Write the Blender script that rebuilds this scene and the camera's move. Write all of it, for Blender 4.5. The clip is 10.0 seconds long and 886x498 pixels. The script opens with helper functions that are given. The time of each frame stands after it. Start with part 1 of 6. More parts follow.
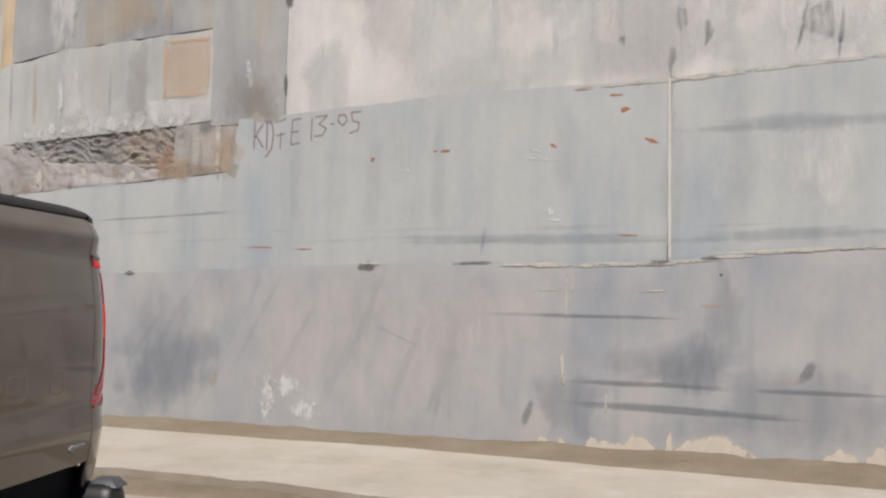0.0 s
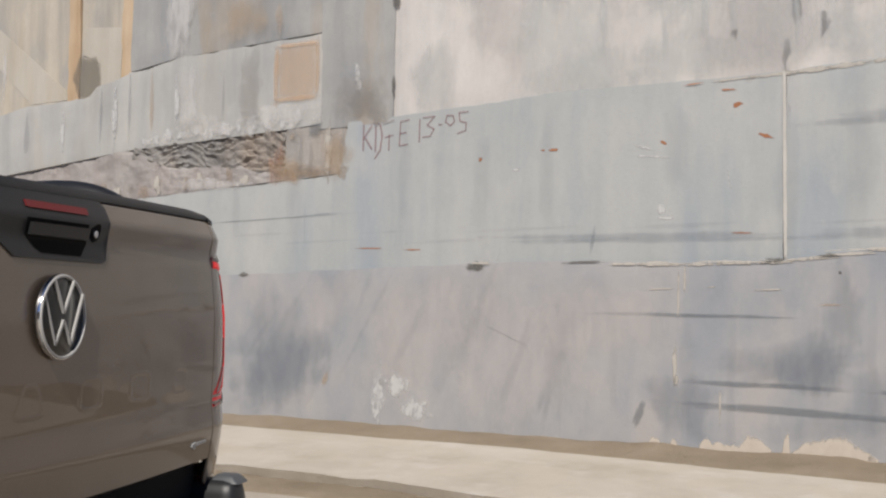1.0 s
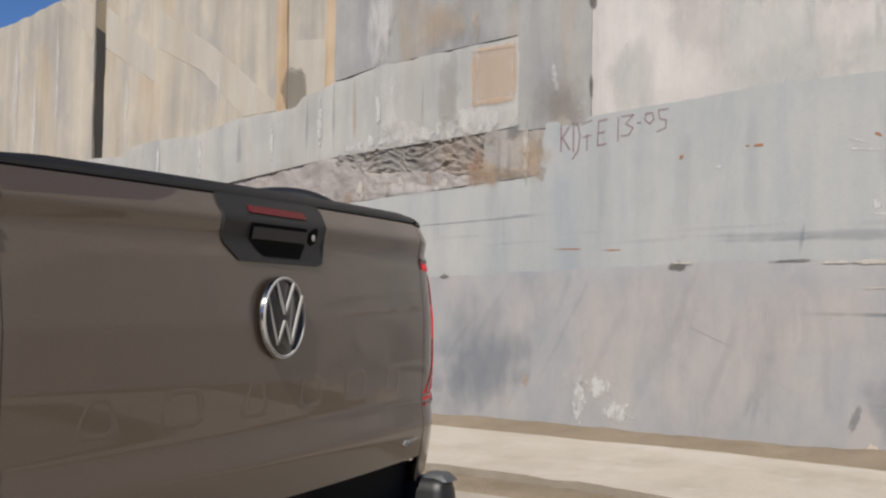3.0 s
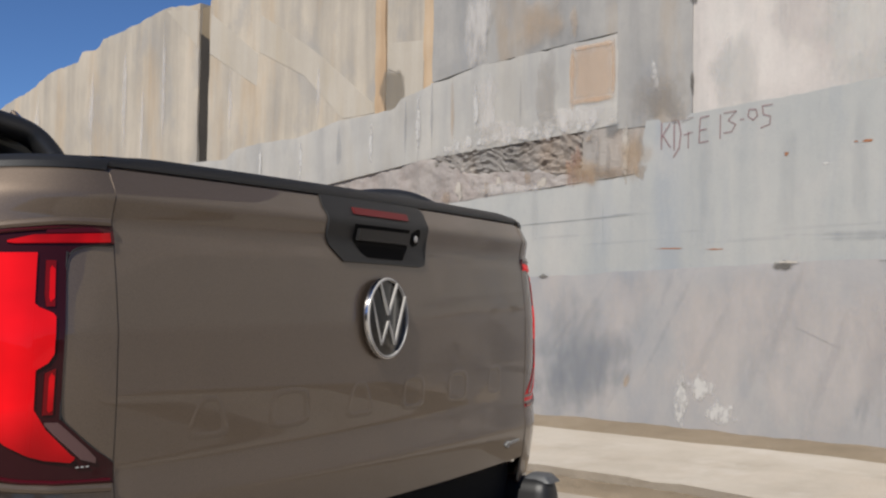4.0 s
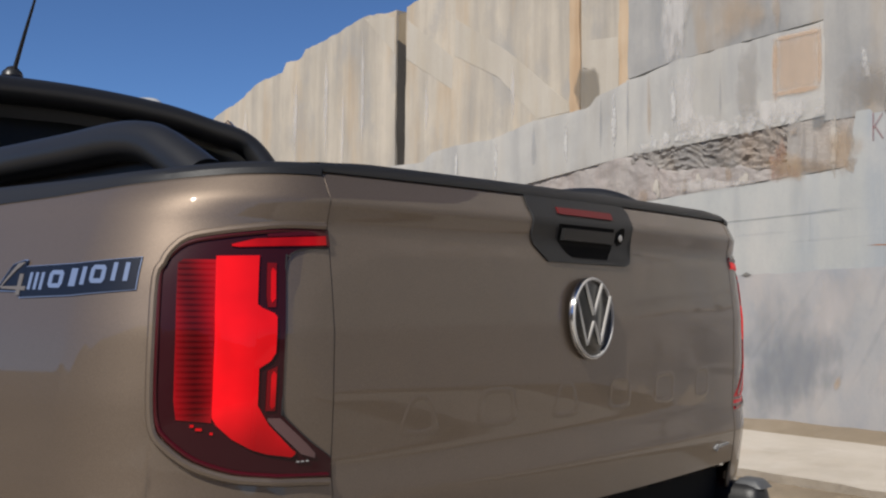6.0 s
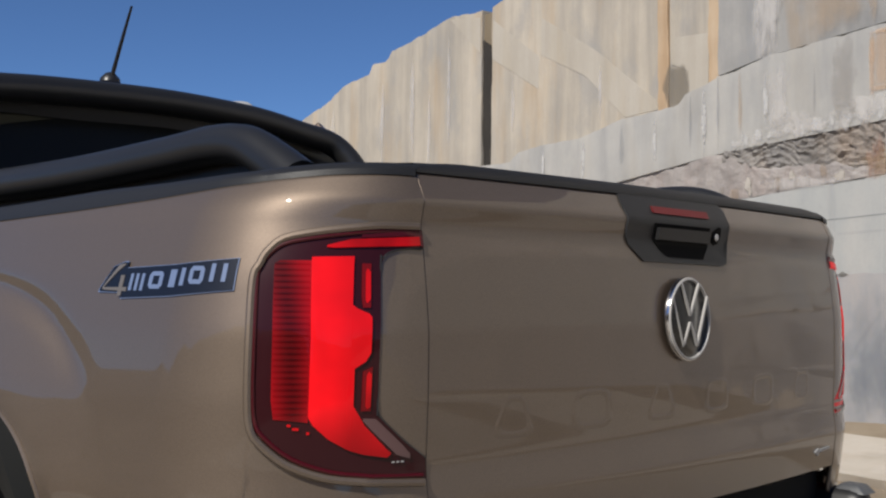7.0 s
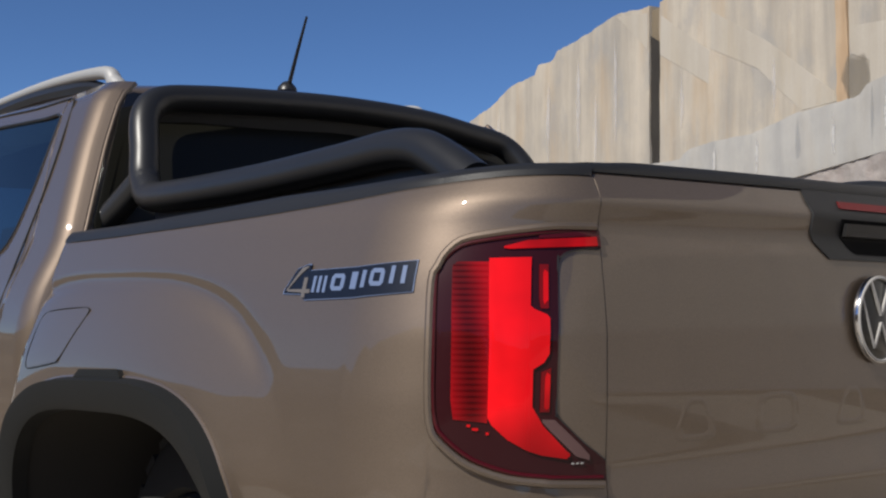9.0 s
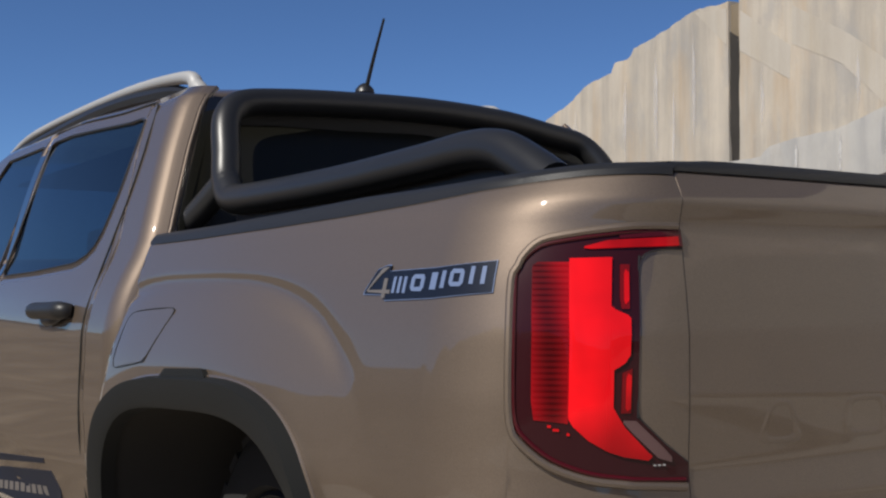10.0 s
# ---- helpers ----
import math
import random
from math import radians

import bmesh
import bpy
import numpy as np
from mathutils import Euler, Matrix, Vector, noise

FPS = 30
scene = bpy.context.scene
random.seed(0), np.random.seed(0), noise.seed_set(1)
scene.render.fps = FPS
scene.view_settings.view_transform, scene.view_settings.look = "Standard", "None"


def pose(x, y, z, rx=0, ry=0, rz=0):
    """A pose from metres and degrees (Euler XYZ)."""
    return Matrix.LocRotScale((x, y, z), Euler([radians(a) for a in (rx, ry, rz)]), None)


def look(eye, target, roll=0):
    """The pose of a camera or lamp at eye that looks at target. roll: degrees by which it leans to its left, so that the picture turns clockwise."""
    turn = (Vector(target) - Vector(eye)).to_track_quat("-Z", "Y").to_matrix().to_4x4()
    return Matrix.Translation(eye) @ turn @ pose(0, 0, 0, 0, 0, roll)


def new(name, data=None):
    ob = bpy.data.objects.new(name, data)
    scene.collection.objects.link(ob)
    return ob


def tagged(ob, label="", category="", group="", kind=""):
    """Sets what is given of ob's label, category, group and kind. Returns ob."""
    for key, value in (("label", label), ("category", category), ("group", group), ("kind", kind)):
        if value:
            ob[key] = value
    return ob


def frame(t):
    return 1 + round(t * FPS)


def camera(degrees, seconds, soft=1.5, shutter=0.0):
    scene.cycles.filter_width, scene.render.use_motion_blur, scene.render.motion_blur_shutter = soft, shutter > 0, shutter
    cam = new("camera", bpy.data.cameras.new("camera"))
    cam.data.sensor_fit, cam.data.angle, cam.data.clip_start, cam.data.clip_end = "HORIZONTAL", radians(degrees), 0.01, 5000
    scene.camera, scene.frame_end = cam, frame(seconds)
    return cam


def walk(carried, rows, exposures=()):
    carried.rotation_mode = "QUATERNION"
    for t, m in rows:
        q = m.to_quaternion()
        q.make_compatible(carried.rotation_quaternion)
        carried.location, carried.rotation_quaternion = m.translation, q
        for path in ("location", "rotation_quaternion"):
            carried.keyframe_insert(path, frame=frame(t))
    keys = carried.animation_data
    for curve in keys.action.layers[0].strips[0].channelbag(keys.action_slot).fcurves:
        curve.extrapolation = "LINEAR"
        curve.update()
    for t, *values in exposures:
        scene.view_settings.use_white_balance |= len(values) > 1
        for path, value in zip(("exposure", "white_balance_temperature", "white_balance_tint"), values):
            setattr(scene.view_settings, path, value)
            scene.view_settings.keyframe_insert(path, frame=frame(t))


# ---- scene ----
cam = camera(43.5, 10.0, soft=2.25)
PATH = [
    (0, (-1.802, -1.256, 1.062), (0.169, -0.932, 1.155), 1.4),
    (0.5, (-1.8, -1.248, 1.06), (0.153, -0.828, 1.151), 1.3),
    (1, (-1.8, -1.24, 1.06), (0.131, -0.729, 1.149), 1.2),
    (1.5, (-1.8, -1.234, 1.06), (0.108, -0.641, 1.148), 1.2),
    (2, (-1.808, -1.231, 1.059), (0.071, -0.552, 1.146), 1.1),
    (2.5, (-1.809, -1.224, 1.057), (0.038, -0.462, 1.143), 1.0),
    (4, (-1.814, -1.209, 1.059), (-0.082, -0.212, 1.141), 0.9),
    (4.5, (-1.82, -1.207, 1.059), (-0.135, -0.131, 1.139), 0.9),
    (5, (-1.82, -1.201, 1.059), (-0.186, -0.051, 1.138), 0.8),
    (5.5, (-1.824, -1.199, 1.059), (-0.24, 0.02, 1.137), 0.7),
    (7, (-1.828, -1.178, 1.059), (-0.399, 0.218, 1.135), 0.6),
    (7.5, (-1.831, -1.175, 1.059), (-0.454, 0.274, 1.135), 0.5),
    (8, (-1.836, -1.175, 1.059), (-0.515, 0.325, 1.134), 0.5),
    (8.5, (-1.836, -1.171, 1.059), (-0.573, 0.378, 1.134), 0.4),
    (9, (-1.84, -1.168, 1.059), (-0.634, 0.426, 1.134), 0.3),
    (9.5, (-1.842, -1.167, 1.059), (-0.691, 0.467, 1.134), 0.3),
    (10, (-1.846, -1.167, 1.06), (-0.752, 0.505, 1.134), 0.2),
]
walk(cam, [(t, look(eye, target, roll)) for t, eye, target, roll in PATH], exposures=[(0.0, 0.08), (10.0, 0.11)])

# ---- world and sun ----
SUN = Vector((-0.708, -0.120, 0.696)).normalized()      # towards the sun
world = bpy.data.worlds.new("sky")
scene.world = world
world.use_nodes = True
wn = world.node_tree
sky = wn.nodes.new("ShaderNodeTexSky")
sky.sky_type = "NISHITA"
sky.sun_disc = False
sky.sun_elevation = math.asin(SUN.z)
sky.sun_rotation = math.atan2(SUN.x, SUN.y)
sky.air_density, sky.dust_density, sky.ozone_density = 1.0, 0.0, 9.0
sky.altitude = 4000
wn.links.new(sky.outputs[0], wn.nodes["Background"].inputs[0])
wn.nodes["Background"].inputs[1].default_value = 0.09
sun_data = bpy.data.lights.new("sun", "SUN")
sun_data.energy, sun_data.angle, sun_data.color = 5.0, radians(0.53), (1.0, 0.95, 0.87)
sun = new("sun", sun_data)
sun.matrix_world = look((0, 0, 30), Vector((0, 0, 30)) - SUN)


# ---- materials ----
def material(name):
    m = bpy.data.materials.new(name)
    m.use_nodes = True
    return m, m.node_tree, m.node_tree.nodes["Principled BSDF"]


def plain(name, colour, rough=0.5, metal=0.0, coat=0.0, grain=0.0, grain_scale=60, spec=0.5):
    """One colour with slight mottling at two scales and fine relief."""
    m, t, b = material(name)
    b.inputs["Roughness"].default_value = rough
    b.inputs["Metallic"].default_value = metal
    b.inputs["Coat Weight"].default_value = coat
    b.inputs["Coat Roughness"].default_value = 0.04
    b.inputs["Specular IOR Level"].default_value = spec
    at = t.nodes.new("ShaderNodeTexCoord")
    n1, n2 = t.nodes.new("ShaderNodeTexNoise"), t.nodes.new("ShaderNodeTexNoise")
    n1.inputs["Scale"].default_value, n2.inputs["Scale"].default_value = 3.0, grain_scale
    mix = t.nodes.new("ShaderNodeMix")
    mix.data_type = "RGBA"
    mix.inputs["A"].default_value = (*[c * 0.88 for c in colour], 1)
    mix.inputs["B"].default_value = (*[min(1, c * 1.1) for c in colour], 1)
    t.links.new(at.outputs["Object"], n1.inputs["Vector"])
    t.links.new(at.outputs["Object"], n2.inputs["Vector"])
    t.links.new(n1.outputs[0], mix.inputs["Factor"])
    t.links.new(mix.outputs["Result"], b.inputs["Base Color"])
    if grain:
        bump = t.nodes.new("ShaderNodeBump")
        bump.inputs["Strength"].default_value, bump.inputs["Distance"].default_value = grain, 0.002
        t.links.new(n2.outputs[0], bump.inputs["Height"])
        t.links.new(bump.outputs[0], b.inputs["Normal"])
    return m


def stone(name, dark, mid, light, streak=1.0, tint=None, tint_amount=0.0, wash=None, wash_amount=0.0, relief=0.10, slant=0.0, contrast=0.22, fine=0.5, cloudy=0.3):
    """Sawn or split quarry stone: clouds, streaks that run down the face, stains of a second colour, washed patches, fine relief."""
    m, t, b = material(name)
    b.inputs["Roughness"].default_value = 0.85
    b.inputs["Specular IOR Level"].default_value = 0.25
    at = t.nodes.new("ShaderNodeTexCoord")

    def noise_at(scale, stretch, detail=5.0, rough=0.55, turn=0.0):
        mp, n = t.nodes.new("ShaderNodeMapping"), t.nodes.new("ShaderNodeTexNoise")
        mp.inputs["Scale"].default_value = stretch
        mp.inputs["Rotation"].default_value = (0, turn, 0)
        n.inputs["Scale"].default_value, n.inputs["Detail"].default_value, n.inputs["Roughness"].default_value = scale, detail, rough
        t.links.new(at.outputs["Object"], mp.inputs["Vector"])
        t.links.new(mp.outputs[0], n.inputs["Vector"])
        return n.outputs[0]

    def ramp(src, *stops):
        r = t.nodes.new("ShaderNodeValToRGB")
        while len(r.color_ramp.elements) < len(stops):
            r.color_ramp.elements.new(0.5)
        for e, (p, c) in zip(r.color_ramp.elements, stops):
            e.position, e.color = p, (*c, 1)
        t.links.new(src, r.inputs[0])
        return r.outputs[0]

    def blend(a, c, fac, amount=1.0, how="MIX"):
        mx = t.nodes.new("ShaderNodeMix")
        mx.data_type, mx.blend_type = "RGBA", how
        mul = t.nodes.new("ShaderNodeMath")
        mul.operation = "MULTIPLY"
        mul.inputs[1].default_value = amount
        t.links.new(fac, mul.inputs[0])
        t.links.new(mul.outputs[0], mx.inputs["Factor"])
        for key, v in (("A", a), ("B", c)):
            if isinstance(v, tuple):
                mx.inputs[key].default_value = (*v, 1)
            else:
                t.links.new(v, mx.inputs[key])
        return mx.outputs["Result"]

    streaks = noise_at(2.6, (1.5 * streak, 1.0, 0.16), 6.0, 0.6, slant)
    narrow = noise_at(9.0, (1.6 * streak, 1.0, 0.10), 4.0, 0.6, slant)
    clouds = noise_at(1.1, (1, 1, 1), 5.0, 0.6)
    grit = noise_at(55.0, (1, 1, 1), 4.0, 0.7)
    base = ramp(streaks, (0.5 - contrast, dark), (0.5, mid), (0.5 + contrast, light))
    base = blend(base, ramp(clouds, (0.3, dark), (0.62, light)), ramp(narrow, (0.35, (0, 0, 0)), (0.7, (1, 1, 1))), 0.35)
    big = noise_at(1.6, (1.0, 1.0, 0.75), 9.0, 0.68, slant * 2.0)
    base = blend(base, ramp(big, (0.36, dark), (0.5, mid), (0.64, light)), ramp(noise_at(0.7, (1, 1, 1), 3.0, 0.5), (0.2, (1, 1, 1)), (0.8, (0.6, 0.6, 0.6))), cloudy)
    if tint:
        base = blend(base, tint, ramp(noise_at(1.7, (1.1 * streak, 1.0, 0.22), 6.0, 0.62), (0.52, (0, 0, 0)), (0.68, (1, 1, 1))), tint_amount)
    if wash:
        base = blend(base, wash, ramp(noise_at(2.3, (1.0, 1.0, 0.5), 7.0, 0.65), (0.54, (0, 0, 0)), (0.66, (1, 1, 1))), wash_amount)
    base = blend(base, (0.20, 0.195, 0.19), ramp(grit, (0.52, (0, 0, 0)), (0.75, (1, 1, 1))), 0.35 * fine)
    base = blend(base, (0.46, 0.45, 0.43), ramp(noise_at(22.0, (1, 1, 0.35), 3.0, 0.6), (0.60, (0, 0, 0)), (0.78, (1, 1, 1))), 0.25 * fine)
    t.links.new(base, b.inputs["Base Color"])
    add = t.nodes.new("ShaderNodeMath")
    add.operation = "ADD"
    t.links.new(grit, add.inputs[0])
    t.links.new(noise_at(12.0, (1, 1, 0.5), 6.0, 0.65), add.inputs[1])
    bump = t.nodes.new("ShaderNodeBump")
    bump.inputs["Strength"].default_value, bump.inputs["Distance"].default_value = relief, 0.02
    t.links.new(add.outputs[0], bump.inputs["Height"])
    t.links.new(bump.outputs[0], b.inputs["Normal"])
    return m


def metallic_paint():
    """Beige metallic car paint: flakes, clear coat."""
    m, t, b = material("beige_metallic_paint")
    at, fl = t.nodes.new("ShaderNodeTexCoord"), t.nodes.new("ShaderNodeTexNoise")
    fl.inputs["Scale"].default_value, fl.inputs["Detail"].default_value = 900.0, 1.0
    r = t.nodes.new("ShaderNodeValToRGB")
    r.color_ramp.elements[0].position, r.color_ramp.elements[0].color = 0.3, (0.120, 0.0905, 0.0665, 1)
    r.color_ramp.elements[1].position, r.color_ramp.elements[1].color = 0.72, (0.164, 0.125, 0.0935, 1)
    t.links.new(at.outputs["Object"], fl.inputs["Vector"])
    t.links.new(fl.outputs[0], r.inputs[0])
    t.links.new(r.outputs[0], b.inputs["Base Color"])
    b.inputs["Metallic"].default_value, b.inputs["Roughness"].default_value = 0.62, 0.53
    b.inputs["Coat Weight"].default_value, b.inputs["Coat Roughness"].default_value = 1.0, 0.028
    return m


def glassy(name, tint, rough=0.0, gloss=0.04):
    """Clear cover or pane: lets light straight through, tinted, and mirrors more at a slant."""
    m, t, b = material(name)
    t.nodes.remove(b)
    tr, gl, fr, pw, ad, mx = (t.nodes.new("ShaderNode" + k) for k in ("BsdfTransparent", "BsdfGlossy", "LayerWeight", "Math", "Math", "MixShader"))
    tr.inputs["Color"].default_value = (*tint, 1)
    gl.inputs["Roughness"].default_value = rough
    fr.inputs["Blend"].default_value = 0.5
    pw.operation, pw.inputs[1].default_value = "POWER", 5.0
    ad.operation, ad.inputs[1].default_value, ad.inputs[2].default_value = "MULTIPLY_ADD", 1.0 - gloss, gloss
    t.links.new(fr.outputs["Facing"], pw.inputs[0])
    t.links.new(pw.outputs[0], ad.inputs[0])
    t.links.new(ad.outputs[0], mx.inputs[0])
    t.links.new(tr.outputs[0], mx.inputs[1])
    t.links.new(gl.outputs[0], mx.inputs[2])
    t.links.new(mx.outputs[0], t.nodes["Material Output"].inputs[0])
    return m


def lit(name, colour, strength, base=None, uneven=0.3, across=None, foot=None):
    """A lamp part that glows, a little unevenly; across: glow at distances from the truck's middle; foot: heights between which it fades, and the glow left."""
    m, t, b = material(name)
    b.inputs["Base Color"].default_value = (*(base or colour), 1)
    b.inputs["Emission Color"].default_value = (*colour, 1)
    b.inputs["Roughness"].default_value = 0.5
    b.inputs["Specular IOR Level"].default_value = 0.05
    b.inputs["Coat Weight"].default_value, b.inputs["Coat Roughness"].default_value, b.inputs["Coat IOR"].default_value = 0.4, 0.02, 1.4
    at, n, r = (t.nodes.new("ShaderNode" + k) for k in ("TexCoord", "TexNoise", "MapRange"))
    n.inputs["Scale"].default_value, n.inputs["Detail"].default_value = 12.0, 2.0
    r.inputs["From Min"].default_value, r.inputs["From Max"].default_value = 0.3, 0.7
    r.inputs["To Min"].default_value, r.inputs["To Max"].default_value = strength * (1 - uneven), strength * (1 + uneven)
    t.links.new(at.outputs["Object"], n.inputs["Vector"])
    t.links.new(n.outputs[0], r.inputs["Value"])
    out = r.outputs[0]
    if across:
        xyz, ab, mr, rp, mu = (t.nodes.new("ShaderNode" + k) for k in ("SeparateXYZ", "Math", "MapRange", "ValToRGB", "Math"))
        ab.operation, mu.operation = "ABSOLUTE", "MULTIPLY"
        mr.inputs["From Min"].default_value, mr.inputs["From Max"].default_value = across[0][0], across[-1][0]
        span = across[-1][0] - across[0][0]
        for k, (x, g) in enumerate(across):
            e = rp.color_ramp.elements[0] if k == 0 else rp.color_ramp.elements[1] if k == len(across) - 1 else rp.color_ramp.elements.new((x - across[0][0]) / span)
            e.color = (g, g, g, 1)
        rp.color_ramp.interpolation = "EASE"
        t.links.new(at.outputs["Object"], xyz.inputs[0])
        t.links.new(xyz.outputs[0], ab.inputs[0])
        t.links.new(ab.outputs[0], mr.inputs["Value"])
        t.links.new(mr.outputs[0], rp.inputs[0])
        t.links.new(rp.outputs[0], mu.inputs[0])
        t.links.new(out, mu.inputs[1])
        out = mu.outputs[0]
    if foot:
        xyz, mr, mu = (t.nodes.new("ShaderNode" + k) for k in ("SeparateXYZ", "MapRange", "Math"))
        mu.operation = "MULTIPLY"
        mr.inputs["From Min"].default_value, mr.inputs["From Max"].default_value, mr.inputs["To Min"].default_value = foot
        t.links.new(at.outputs["Object"], xyz.inputs[0])
        t.links.new(xyz.outputs[2], mr.inputs["Value"])
        t.links.new(mr.outputs[0], mu.inputs[0])
        t.links.new(out, mu.inputs[1])
        out = mu.outputs[0]
    t.links.new(out, b.inputs["Emission Strength"])
    m.cycles.emission_sampling = "NONE"
    return m


PAINT = metallic_paint()
BLACK = plain("black_grained_plastic", (0.0135, 0.0135, 0.014), 0.46, grain=0.10, grain_scale=400, spec=0.42)
FLARE = plain("matt_black_flare_plastic", (0.0105, 0.011, 0.0105), 0.62, grain=0.12, grain_scale=400, spec=0.2)
SATIN = plain("satin_black_powder_coat", (0.014, 0.014, 0.0145), 0.38, coat=0.0, grain=0.05, grain_scale=300)
STEP_LIT = plain("lit_step_grey", (0.06, 0.063, 0.068), 0.5, grain=0.1)
PITCH = plain("unlit_black_cavity", (0.034, 0.032, 0.029), 0.9, spec=0.1)
POCKET_SHADE = plain("handle_recess_shade", (0.004, 0.004, 0.004), 0.8, spec=0.1)
DARK = plain("dark_cavity_steel", (0.020, 0.020, 0.019), 0.85, spec=0.15)
RUBBER = plain("tyre_rubber", (0.022, 0.022, 0.022), 0.9, spec=0.15, grain=0.3, grain_scale=120)
ALLOY = plain("dark_alloy", (0.02, 0.02, 0.022), 0.5, 0.6)
BADGE_BAR = plain("matt_badge_silver", (0.37, 0.36, 0.345), 0.5, 0.1)
BADGE_BLACK = plain("black_badge_face", (0.006, 0.006, 0.006), 0.3, coat=0.5, spec=0.2)
REAR_GLASS = plain("dusty_dark_rear_glass", (0.013, 0.0125, 0.0095), 0.3, spec=0.25)
CHROME = plain("polished_chrome", (0.75, 0.75, 0.76), 0.12, 1.0)
SILVER = plain("matt_silver_rail", (0.35, 0.35, 0.345), 0.55, 0.2)
GLOSS_BLACK = plain("gloss_black", (0.008, 0.008, 0.009), 0.1, coat=1.0)
LAMP_DARK = plain("smoked_lamp_housing", (0.026, 0.003, 0.005), 0.4, coat=0.38, spec=0.1)
LAMP_EDGE = plain("dark_red_lamp_border", (0.055, 0.003, 0.006), 0.4, coat=0.5, spec=0.1)
LAMP_COMB = lit("ribbed_red_reflector", (1.0, 0.006, 0.016), 0.40, (0.05, 0.002, 0.003), 0.4, ((0.83, 0.85), (0.862, 0.38), (0.90, 0.13)))
LAMP_RIB = lit("deep_red_rib", (1.0, 0.004, 0.012), 0.36, (0.03, 0.001, 0.002), 0.4, ((0.83, 0.85), (0.862, 0.36), (0.90, 0.05)))
LAMP_RED = lit("lit_red_light_guide", (1.0, 0.005, 0.010), 0.92, (0.06, 0.002, 0.003), 0.16, ((0.735, 0.75), (0.785, 1.0), (0.825, 0.86), (0.846, 0.62)), (0.825, 0.90, 0.35))
LAMP_BAR = lit("lit_red_light_bar", (1.0, 0.005, 0.010), 0.42, (0.05, 0.002, 0.003), 0.5)
LAMP_GLOW = lit("dim_red_light_bar", (1.0, 0.004, 0.010), 0.06, (0.08, 0.004, 0.006), 0.4)
LAMP_CLEAR = plain("pinkish_reversing_lens", (0.10, 0.05, 0.05), 0.3, coat=0.4)
BRAKE_RED = plain("unlit_red_brake_lens", (0.125, 0.011, 0.012), 0.45, spec=0.3)
TINT = glassy("tinted_window_glass", (0.055, 0.105, 0.16), 0.0, 0.06)
SCREEN = glassy("clear_windscreen_glass", (0.36, 0.44, 0.45), 0.0, 0.04)
DECAL_NAVY = plain("navy_decal_film", (0.006, 0.010, 0.022), 0.5, spec=0.2)
DECAL_BLUE = plain("light_blue_decal_film", (0.12, 0.165, 0.28), 0.45)
DECAL_SAND = plain("grey_decal_film", (0.11, 0.10, 0.095), 0.45)
SEAT = plain("dark_seat_fabric", (0.03, 0.03, 0.033), 0.9, grain=0.2)

GROUND_M = stone("pale_quarry_floor", (0.289, 0.248, 0.200), (0.365, 0.320, 0.265), (0.413, 0.375, 0.323), streak=0.5, tint=(0.358, 0.303, 0.241), tint_amount=0.5, wash=(0.427, 0.396, 0.351), wash_amount=0.6, relief=0.3, contrast=0.3, cloudy=0.5)
SLAB_M = stone("pale_stone_slab", (0.347, 0.300, 0.242), (0.450, 0.399, 0.333), (0.506, 0.461, 0.400), streak=0.4, tint=(0.474, 0.399, 0.319), tint_amount=0.55, wash=(0.521, 0.480, 0.425), wash_amount=0.6, relief=0.35, contrast=0.3, cloudy=0.5)
DIRT_M = stone("brown_dirt", (0.184, 0.145, 0.099), (0.252, 0.199, 0.138), (0.321, 0.260, 0.191), relief=0.9, contrast=0.3)
BLUE_M = stone("blue_grey_sawn_marble", (0.218, 0.228, 0.242), (0.289, 0.282, 0.281), (0.346, 0.322, 0.306), tint=(0.169, 0.193, 0.232), tint_amount=0.3, wash=(0.331, 0.302, 0.284), wash_amount=0.6, slant=0.35, cloudy=0.75, streak=0.8, contrast=0.2)
GREEN_M = stone("grey_green_sawn_marble", (0.267, 0.279, 0.280), (0.330, 0.335, 0.324), (0.382, 0.372, 0.353), tint=(0.216, 0.248, 0.287), tint_amount=0.45, wash=(0.382, 0.369, 0.348), wash_amount=0.5, cloudy=0.45)
PALE_M = stone("pale_pinkish_marble", (0.340, 0.325, 0.308), (0.475, 0.435, 0.405), (0.545, 0.515, 0.475), tint=(0.345, 0.345, 0.332), tint_amount=0.75, wash=(0.545, 0.500, 0.450), wash_amount=0.75, cloudy=0.7, contrast=0.15)
RUST_M = stone("grey_marble_with_rust", (0.198, 0.198, 0.198), (0.291, 0.283, 0.269), (0.357, 0.341, 0.318), tint=(0.286, 0.203, 0.120), tint_amount=0.45, wash=(0.219, 0.228, 0.242), wash_amount=0.5, cloudy=0.5, contrast=0.17)
BENCH_M = stone("pale_grey_marble", (0.270, 0.266, 0.259), (0.345, 0.336, 0.317), (0.413, 0.392, 0.359), tint=(0.321, 0.285, 0.233), tint_amount=0.35, wash=(0.425, 0.403, 0.365), wash_amount=0.5, cloudy=0.35, contrast=0.16)
ROUGH_M = stone("split_grey_brown_marble", (0.15, 0.138, 0.126), (0.275, 0.255, 0.236), (0.345, 0.319, 0.293), streak=0.6, tint=(0.319, 0.211, 0.128), tint_amount=0.4, wash=(0.153, 0.153, 0.153), wash_amount=0.4, relief=1.0, contrast=0.13, cloudy=0.7)
FAR_M = stone("cream_streaked_marble", (0.245, 0.228, 0.205), (0.362, 0.322, 0.266), (0.480, 0.422, 0.345), streak=1.25, tint=(0.415, 0.290, 0.165), tint_amount=0.45, wash=(0.262, 0.258, 0.250), wash_amount=0.5, contrast=0.19)
